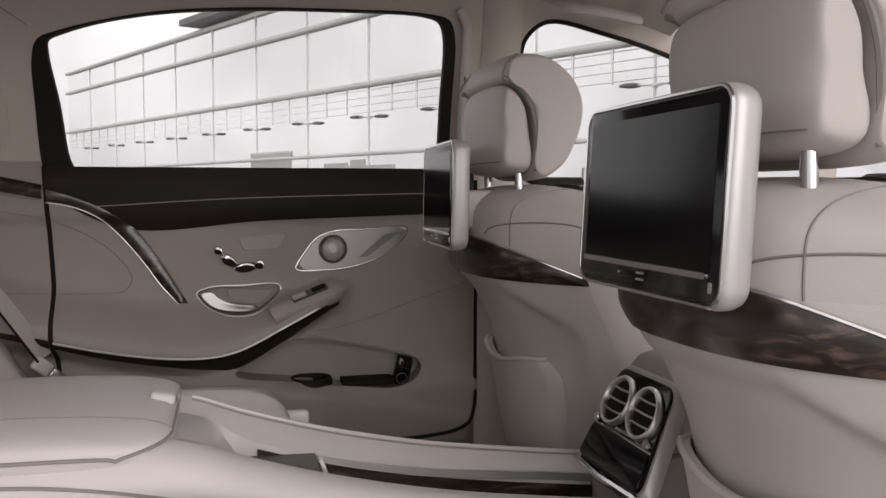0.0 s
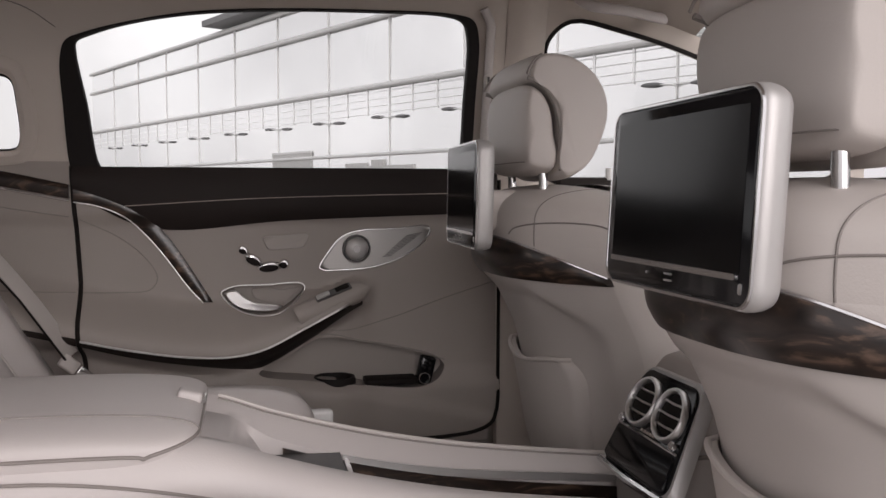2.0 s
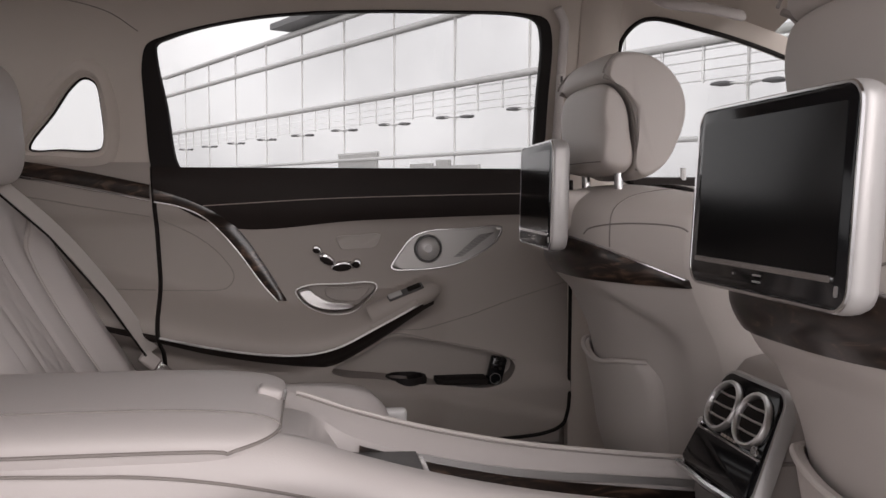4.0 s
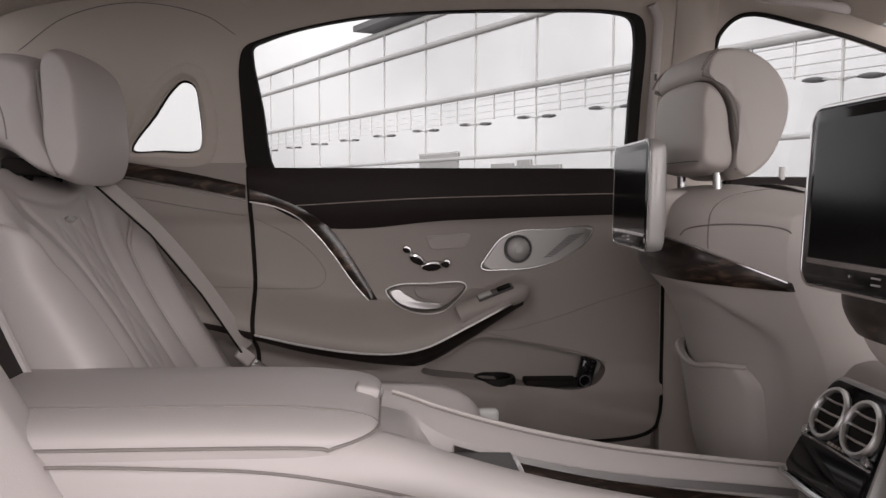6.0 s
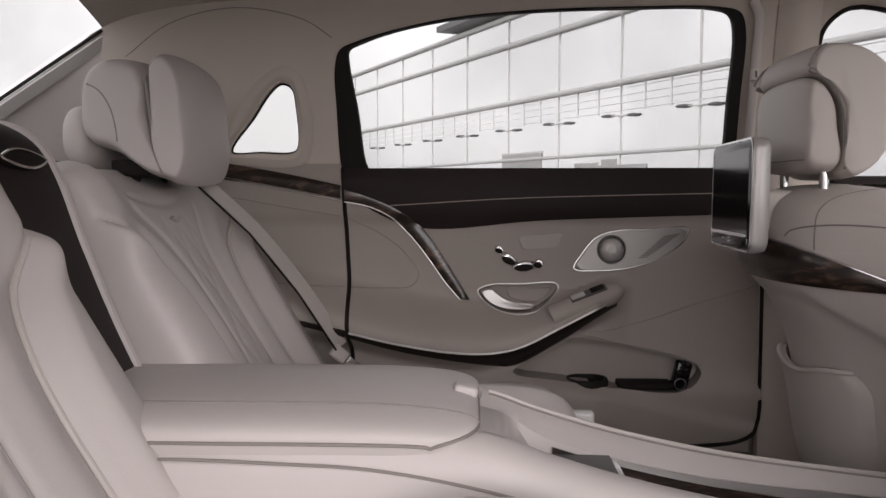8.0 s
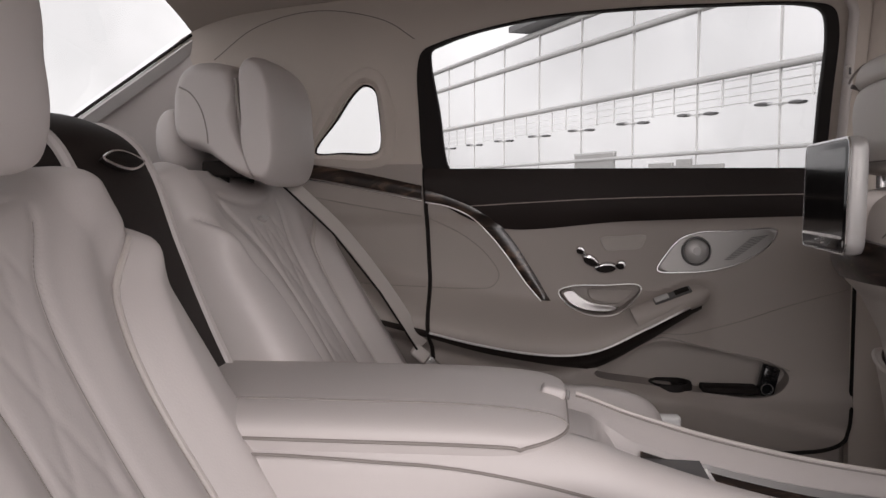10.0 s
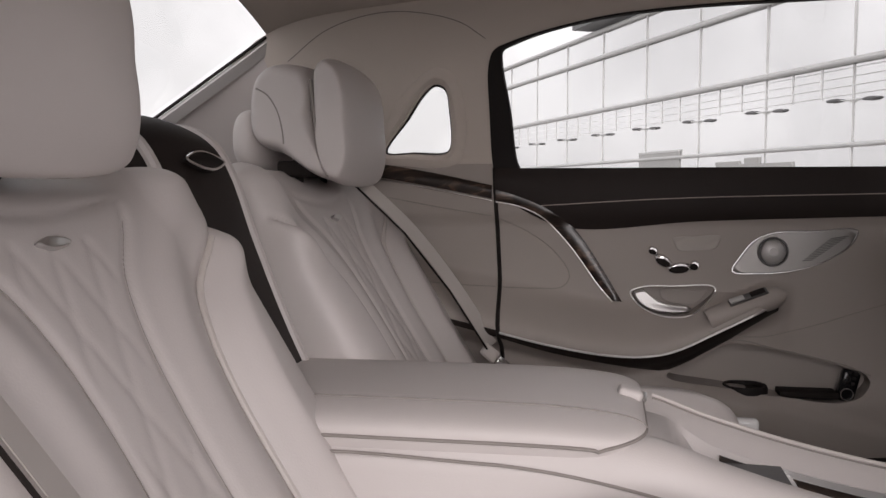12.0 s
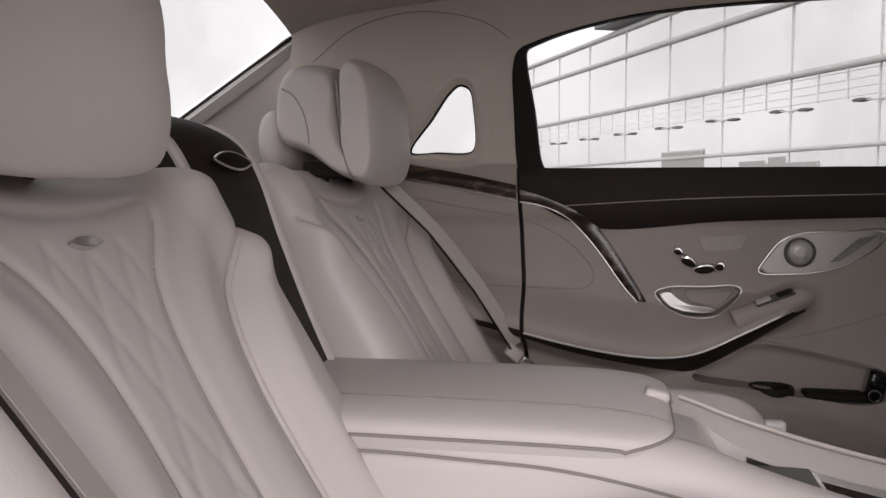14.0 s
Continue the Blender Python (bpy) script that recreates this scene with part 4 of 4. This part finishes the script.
part("tray_divider", box(-0.004, 0.004, -0.072, 0.072, -0.025, 0.012, 0.003), PLASTIC, console).matrix_local = inv @ Matrix.Translation((0.03, MID - 0.040, rim_z(0.03) - 0.046))
part("piping", tube([inv @ Vector((x, YF - 0.002, rim_z(x) - 0.0035)) for x in np.linspace(-0.14, 0.44, 40)], 0.0035, 8), PIPING, console)
part("seam", tube([inv @ Vector((x, YF - 0.011, rim_z(x) - 0.0055)) for x in np.linspace(-0.14, 0.44, 40)], 0.0016, 6), SEAM, console)
part("seam", tube([inv @ Vector((x, YN - 0.0355, 0.604 - 0.006 * step(-0.5, -0.3, x) - 0.40 * max(0, x + 0.33) ** 1.6)) for x in np.linspace(-0.8, 0.05, 40)], 0.0020, 6), SEAM, console)

lid = thing("armrest_lid", "padded beige leather armrest lid with a latch", "armrest", at=(-0.5, MID, 0.60))
inv = Matrix.Translation((0.5, -MID, -0.60))
YL0, YL1 = 0.9655, 1.33
rows = []
for f in np.linspace(0, 1, 50):
    x = -0.86 + 0.705 * math.sin(math.pi / 2 * f)
    end = round_edge(max(0.0, (x + 0.36) / 0.2051), 2.6)
    r = []
    for v in np.linspace(-1, 1, 33):
        sv = math.sin(math.pi / 2 * v)
        y = (YL0 + YL1) / 2 + sv * (YL1 - YL0) / 2 * (1 - 0.02 * max(0.0, (x + 0.30) / 0.145) ** 3)
        r.append(inv @ Vector((x - 0.055 * (1 - math.sqrt(1 - max(0.0, (abs(sv) - 0.62) / 0.38) ** 2)) * step(0.5, 1, f), y, 0.622 + 0.034 * round_edge(sv, 3.0) * (0.35 + 0.65 * end) - 0.006 * (1 - end))))
    rows.append(r)
part("pad", slab(rows, (0, 0.012, -0.03)), LEATHER, lid)
part("seam", tube([r[0] for r in rows[4:]] + [rows[-1][k] for k in range(1, 20)], 0.0022, 6), SEAM, lid)
part("stitching", tube([r[9] + Vector((0, 0, 0.0006)) for r in rows[4:]], 0.0012, 5), SEAM, lid)
latch = part("latch", box(-0.020, 0.012, -0.017, 0.017, -0.014, 0.001, 0.006, 4), LEATHER, lid, "leather latch tab with a metal edge")
latch.matrix_local = inv @ pose(-0.166, 1.150, 0.6500, 0, 12, 0)
part("metal_edge", tube([(0.0145, v, -0.002 - 0.006 * abs(v) / 0.017) for v in (-0.017, -0.01, 0, 0.01, 0.017)], 0.0022, 6), SATIN, latch)

# rear air vent panel
vent = thing("vent_console", "rear climate panel with two round chrome air vents", "air vent", at=(0.44, 1.12, 0.25))
inv = Matrix.Translation((-0.44, -1.12, -0.25))
hb = prism([(0.435, 0.30), (0.425, 0.515), (0.490, 0.645), (0.505, 0.662), (0.53, 0.668), (0.75, 0.650), (0.80, 0.30)], 1.022, 1.205)
bmesh.ops.bevel(hb, geom=list(hb.edges), offset=0.008, segments=3, affect="EDGES", profile=0.5)
bmesh.ops.transform(hb, matrix=inv, verts=hb.verts)
part("housing", hb, LEATHER_DARKER, vent)
part("housing_seam", tube([inv @ Vector(p) for p in ((0.46, 1.021, 0.56), (0.74, 1.021, 0.565))], 0.003, 6), SEAM, vent)
pm = inv @ Matrix.Translation((0.444, 1.120, 0.5785)) @ Matrix(((0, math.sin(radians(29)), -math.cos(radians(29)), 0), (-1, 0, 0, 0), (0, math.cos(radians(29)), math.sin(radians(29)), 0), (0, 0, 0, 1)))


def vent_part(name, bm, mat, label="", parent=None):
    for v in bm.verts:
        v.co.x += 0.044 * (0.08 - v.co.y) / 0.16 * (v.co.x + 0.088) / 0.176
    bmesh.ops.transform(bm, matrix=pm, verts=bm.verts)
    return part(name, bm, mat, parent or vent, label)


def rounded(w, h, r, n=6):
    return [(sx * (w - r) + r * math.cos(a), sz * (h - r) + r * math.sin(a)) for sx, sz, a0 in ((1, 1, 0), (-1, 1, 90), (-1, -1, 180), (1, -1, 270)) for a in (radians(a0 + 90 * k / n) for k in range(n + 1))]


def flat_plate(o, z0, z1, inset=0.95):
    bm, vs = sheet([[(p[0], p[1], z0) for p in o], [(p[0], p[1], z0 + (z1 - z0) * 0.6) for p in o], [(p[0] * inset, p[1] * inset, z1) for p in o]], close_u=True)
    bm.faces.new(vs[0])
    bm.faces.new(vs[-1])
    return bm


vent_part("bezel", flat_plate(rounded(0.090, 0.082, 0.026), -0.018, 0.0), SILVER, "satin silver bezel")
face = vent_part("face", flat_plate(rounded(0.081, 0.073, 0.021), 0.0, 0.0035), BLACK, "black lacquer face with walnut")
vent_part("lower_face", flat_plate([(p[0], p[1] * 0.42 - 0.043) for p in rounded(0.077, 0.060, 0.014)], 0.0036, 0.006, 0.985), BLACK)
vent_part("divider", tube([(-0.078, -0.016, 0.005), (0.078, -0.016, 0.005)], 0.0018, 6), CHROME)
vent_part("lip", tube([(-0.082, -0.076, 0.002), (0.0, -0.079, 0.006), (0.082, -0.076, 0.002)], 0.006, 8), CHROME)
for cx in (-0.038, 0.038):
    v = vent_part("vent_ring", ring(pose(cx, 0.026, 0.0035), 0.0340, 0.0065, 0.009), SATIN)
    vent_part("throat", disc(pose(cx, 0.026, 0.001), 0.030, 0.004), GAP, parent=v)
    for k in range(3):
        yy = 0.026 + (k - 1) * 0.0165
        hw = math.sqrt(0.0295 ** 2 - (yy - 0.026) ** 2)
        vent_part("slat", tube([(cx - hw, yy, 0.0075), (cx, yy - 0.001, 0.008), (cx + hw, yy, 0.0075)], 0.0015, 6, flat=1.2), SATIN, parent=v)
for cx, cy in ((-0.069, -0.008), (0.069, -0.008)):
    vent_part("knob", disc(pose(cx, cy, 0.004), 0.006, 0.007, 20), CHROME)
for k in range(5):
    vent_part("lettering", box(-0.018 + 0.008 * k, -0.013 + 0.008 * k, -0.012, -0.008, 0.004, 0.0052, 0), BROWN_STITCH)


# ---------------------------------------------------------------- front seats
spine = along([(0.28, 0.455), (0.45, 0.425), (0.55, 0.408), (0.65, 0.385), (0.72, 0.352), (0.79, 0.326), (0.85, 0.335), (0.93, 0.36)])


def front_seat(yc, label, screen_at, screen_turn, head_shift):
    seat = thing("front_seat", label, "car seat", "front seats", at=(0.55, yc, 0.25))
    inv = Matrix.Translation((-0.55, -yc, -0.25))
    W = 0.240

    def at(x, a, z):
        return inv @ Vector((x, yc + a, z))

    def wrap(a):
        return 0.135 * (abs(a) / W) ** 3

    def scoop(a, z):
        """The hollow rear panel below the walnut band."""
        edge = 0.212 - 0.075 * step(0.64, 0.745, z) ** 2
        return 0.016 * step(edge + 0.006, edge - 0.030, abs(a)) * step(0.755, 0.715, z) * step(0.30, 0.34, z)

    def loop(z, rear, w=W, front=0.0, swell=0.0):
        """One level cut through the backrest."""
        arc = [math.sin(math.pi / 2 * k / 30) for k in range(-30, 31)]
        pts = [at(rear + wrap(W * s) - swell * round_edge(s, 4) + (scoop(s * w, z) if front == 0 else 0), s * w, z) for s in arc]
        x0, x1 = rear + 0.135, rear + 0.30 - front
        side_arc = [(x0 + (x1 - x0) * f, w + 0.016 * math.sin(math.pi * f * 0.75)) for f in np.linspace(0, 1, 9)[1:]]
        pts += [at(x, y, z) for x, y in side_arc]
        pts += [at(x1 - 0.07 * round_edge(s, 3), -s * (w + 0.010) * 0.96, z) for s in np.linspace(-1, 1, 21)[1:-1]]
        pts += [at(x, -y, z) for x, y in reversed(side_arc)]
        return pts

    bm, vs = sheet([loop(z, spine(z)) for z in np.linspace(0.28, 0.826, 78)], close_u=True)
    bm.faces.new(vs[0])
    bm.faces.new(vs[-1])
    part("backrest", bm, SEATBACK_LIFTED, seat)
    # padded shoulder above the walnut
    rows = []
    for f in np.linspace(0, 1, 30):
        z = 0.812 + 0.104 * math.sin(math.pi / 2 * f)
        t = max(0.0, (f - 0.30) / 0.70)
        level = loop(z, spine(z) + 0.105 * t ** 2.6, W - 0.055 * t ** 3, 0.001 + 0.17 * t ** 2.6, 0.012 * math.sin(math.pi * min(1, f * 2.2) / 2))
        rows.append([p - Vector((0, 0, 0.062 * t * (abs(p.y) / W) ** 3)) for p in level])
    bm, vs = sheet(rows, close_u=True)
    bm.faces.new(vs[0])
    bm.faces.new(vs[-1])
    shoulder = part("shoulder", bm, SEATBACK_LIFTED, seat)
    for k in (16, 44):
        part("seam", tube([r[k] + Vector((-0.0004, 0, 0)) for r in rows], 0.0013, 5), SEAM, shoulder)
    for sg in (-1, 1):
        pts = []
        for f in np.linspace(0, 1, 26):
            k, j = 30 + sg * (9 + 21 * f), 9.0 - 5.5 * (1 - math.sqrt(1 - (1 - f) ** 2)) - 4.0 * f ** 2
            k0, j0 = min(int(k), 59), int(j)
            low, high = (rows[q][k0].lerp(rows[q][k0 + 1], k - k0) for q in (j0, j0 + 1))
            pts.append(low.lerp(high, j - j0) + Vector((-0.0005, 0, 0)))
        part("seam", tube(pts, 0.0014, 5), SEAM, shoulder)
    # walnut band across the back, wrapping round to a point on the sides
    rows = []
    for s in np.linspace(-1, 1, 61):
        a = 0.2405 * s
        top, low = 0.826 - 0.062 * abs(s) ** 3.2, 0.756 - 0.006 * abs(s) ** 3
        rows.append([at(spine(low + (top - low) * v) + wrap(a) - 0.006 - 0.006 * (1 - (2 * v - 1) ** 2), a, low + (top - low) * v) for v in np.linspace(0, 1, 8)])
    band = part("trim_band", slab(rows, (0.03, 0, 0.0)), WOOD, seat, "glossy burl walnut band")
    part("chrome_line", tube([r[-1] for r in rows], 0.0022, 6), CHROME, band)
    # map pocket with its rolled opening
    rows = []
    for f in np.linspace(0, 1, 26):
        z = 0.33 + 0.285 * f
        w = 0.166 - 0.016 * (1 - f) - 0.022 * max(0.0, (f - 0.86) / 0.14) ** 2
        rows.append([at(spine(z) + wrap(a) + scoop(a, z) - (0.004 + 0.013 * step(0.0, 0.5, f)) * round_edge(v, 8), a, z - 0.018 * step(0.75, 1.0, f) * math.sin(math.pi * 0.5 * (v + 1)) ** 2) for v, a in ((v, w * v) for v in np.linspace(-1, 1, 33))])
    pocket = part("pocket", slab(rows, (0.012, 0, 0)), SEATBACK_LIFTED, seat)
    part("pocket_edge", tube(rows[-1], 0.0045, 8), SEATBACK_LIFTED, pocket)
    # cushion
    part("cushion", pillow(lambda a, b, c: at(0.88 + b, a, 0.44 + c), 0.56, 0.07, 0.16, lambda q: 0.255, nx=30, ny=30, en=5.0), SEATBACK_LIFTED, seat)
    # headrest: a winged body that folds over a rear pad
    hp = lambda x, a, z: at(x + head_shift[0], a + head_shift[1], z)  # noqa: E731
    body = spline([(0.350, 1.102), (0.361, 1.131), (0.392, 1.140), (0.432, 1.134), (0.471, 1.108), (0.494, 1.07), (0.498, 1.03), (0.484, 0.984), (0.457, 0.941), (0.420, 0.922), (0.404, 0.935), (0.406, 0.98), (0.403, 1.021), (0.391, 1.056), (0.372, 1.082), (0.355, 1.091)], 5, True)
    head = part("headrest", bolster(body, hp, 0.140, 3.0, 0.015, 26), SEATBACK_LIFTED, seat)
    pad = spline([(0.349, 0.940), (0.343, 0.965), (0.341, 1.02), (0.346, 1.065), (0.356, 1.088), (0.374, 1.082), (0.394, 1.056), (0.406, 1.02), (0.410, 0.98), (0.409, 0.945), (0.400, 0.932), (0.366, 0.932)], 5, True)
    part("rear_pad", bolster(pad, hp, 0.132, 2.8, 0.024, 26), SEATBACK_LIFTED, head)
    arc = spline([(0.349, 1.093), (0.374, 1.083), (0.394, 1.057), (0.406, 1.021), (0.409, 0.98), (0.409, 0.938)], 6)
    for sg in (-1, 1):
        part("seam", tube([hp(p[0], sg * 0.1325, p[1]) for p in arc], 0.0042, 6), SEAM, head)
        part("seam", tube([hp(x, sg * (0.138 - 0.004 * f), z) for f, (x, z) in ((f, (0.346 + 0.055 * f ** 1.5, 1.094 + 0.046 * math.sin(math.pi / 2 * f))) for f in np.linspace(0.05, 0.62, 10))], 0.0022, 6), SEAM, head)
        part("post", tube([hp(0.402 - head_shift[0], sg * 0.093, 0.95), hp(0.404 - head_shift[0], sg * 0.093, 0.87)], 0.008, 12), CHROME, head)
    part("seam", tube([hp(0.3405 + 0.016 * abs(v) ** 6, v * 0.126, 0.953) for v in np.linspace(-1, 1, 24)], 0.0011, 5), SEAM, head)
    # screen on the back of the seat
    yaw, pitch = screen_turn
    face = Matrix.Translation((screen_at[0], screen_at[1], 0.897)) @ pose(0, 0, 0, 0, pitch, yaw)
    sm = inv @ face @ Matrix(((0, 0, -1, 0), (-1, 0, 0, 0), (0, 1, 0, 0), (0, 0, 0, 1)))

    def sp(name, bm, mat, lab="", parent=None):
        bmesh.ops.transform(bm, matrix=sm, verts=bm.verts)
        return part(name, bm, mat, parent, lab)

    o = rounded(0.146, 0.0915, 0.020)
    rows = [[(p[0] * k, p[1] * k, z) for p in o] for k, z in ((0.80, -0.030), (0.92, -0.029), (0.965, -0.026), (0.989, -0.019), (1.0, -0.011), (1.0, -0.005), (0.994, -0.002), (0.984, 0.0), (0.974, 0.0005))]
    bm, vs = sheet(rows, close_u=True)
    bm.faces.new(vs[0])
    bm.faces.new(vs[-1])
    sc = sp("screen", bm, SILVER, "rear entertainment screen in a silver housing", seat)
    sp("rim", tube([(p[0] * 0.976, p[1] * 0.972, 0.0002) for p in o], 0.0022, 6, True), CHROME, parent=sc)
    glass_front = sp("front_glass", flat_plate(rounded(0.141, 0.0868, 0.016), -0.001, 0.002, 0.99), BLACK, "black gloss front glass", sc)
    sp("display", flat_plate([(p[0], p[1] + 0.0065) for p in rounded(0.1265, 0.0680, 0.002)], 0.002, 0.0026, 1.0), SCREEN, "switched-off display", glass_front)
    sp("control_strip", flat_plate([(p[0], p[1] - 0.0640) for p in rounded(0.124, 0.0026, 0.002)], 0.002, 0.0050, 1.0), CHROME, "bright metal control strip", glass_front)
    for dz in (-0.0715, -0.0775):
        sp("button", flat_plate([(p[0] + 0.004, p[1] + dz) for p in rounded(0.0075, 0.0008, 0.0007)], 0.002, 0.0028, 1.0), SATIN, parent=glass_front)
    sp("button", flat_plate([(p[0] + 0.129, p[1] - 0.073) for p in rounded(0.0025, 0.0045, 0.002)], 0.002, 0.0028, 1.0), SATIN, parent=glass_front)
    sp("indicator", flat_plate([(p[0] - 0.042, p[1] - 0.0735) for p in rounded(0.0012, 0.0012, 0.001)], 0.002, 0.0026, 1.0), SATIN, parent=glass_front)
    sp("bracket", box(-0.045, 0.045, -0.06, 0.01, -0.10, -0.030, 0.012, 3), SEATBACK_LIFTED, parent=sc)
    return seat


front_seat(1.562, "beige leather front seat with a screen, by the far door", (0.277, 1.545), (-3.0, 1.0), (0.012, -0.004))
front_seat(0.780, "beige leather front seat with a screen, by the open side", (0.289, 0.751), (0.0, 3.2), (0.032, -0.020))
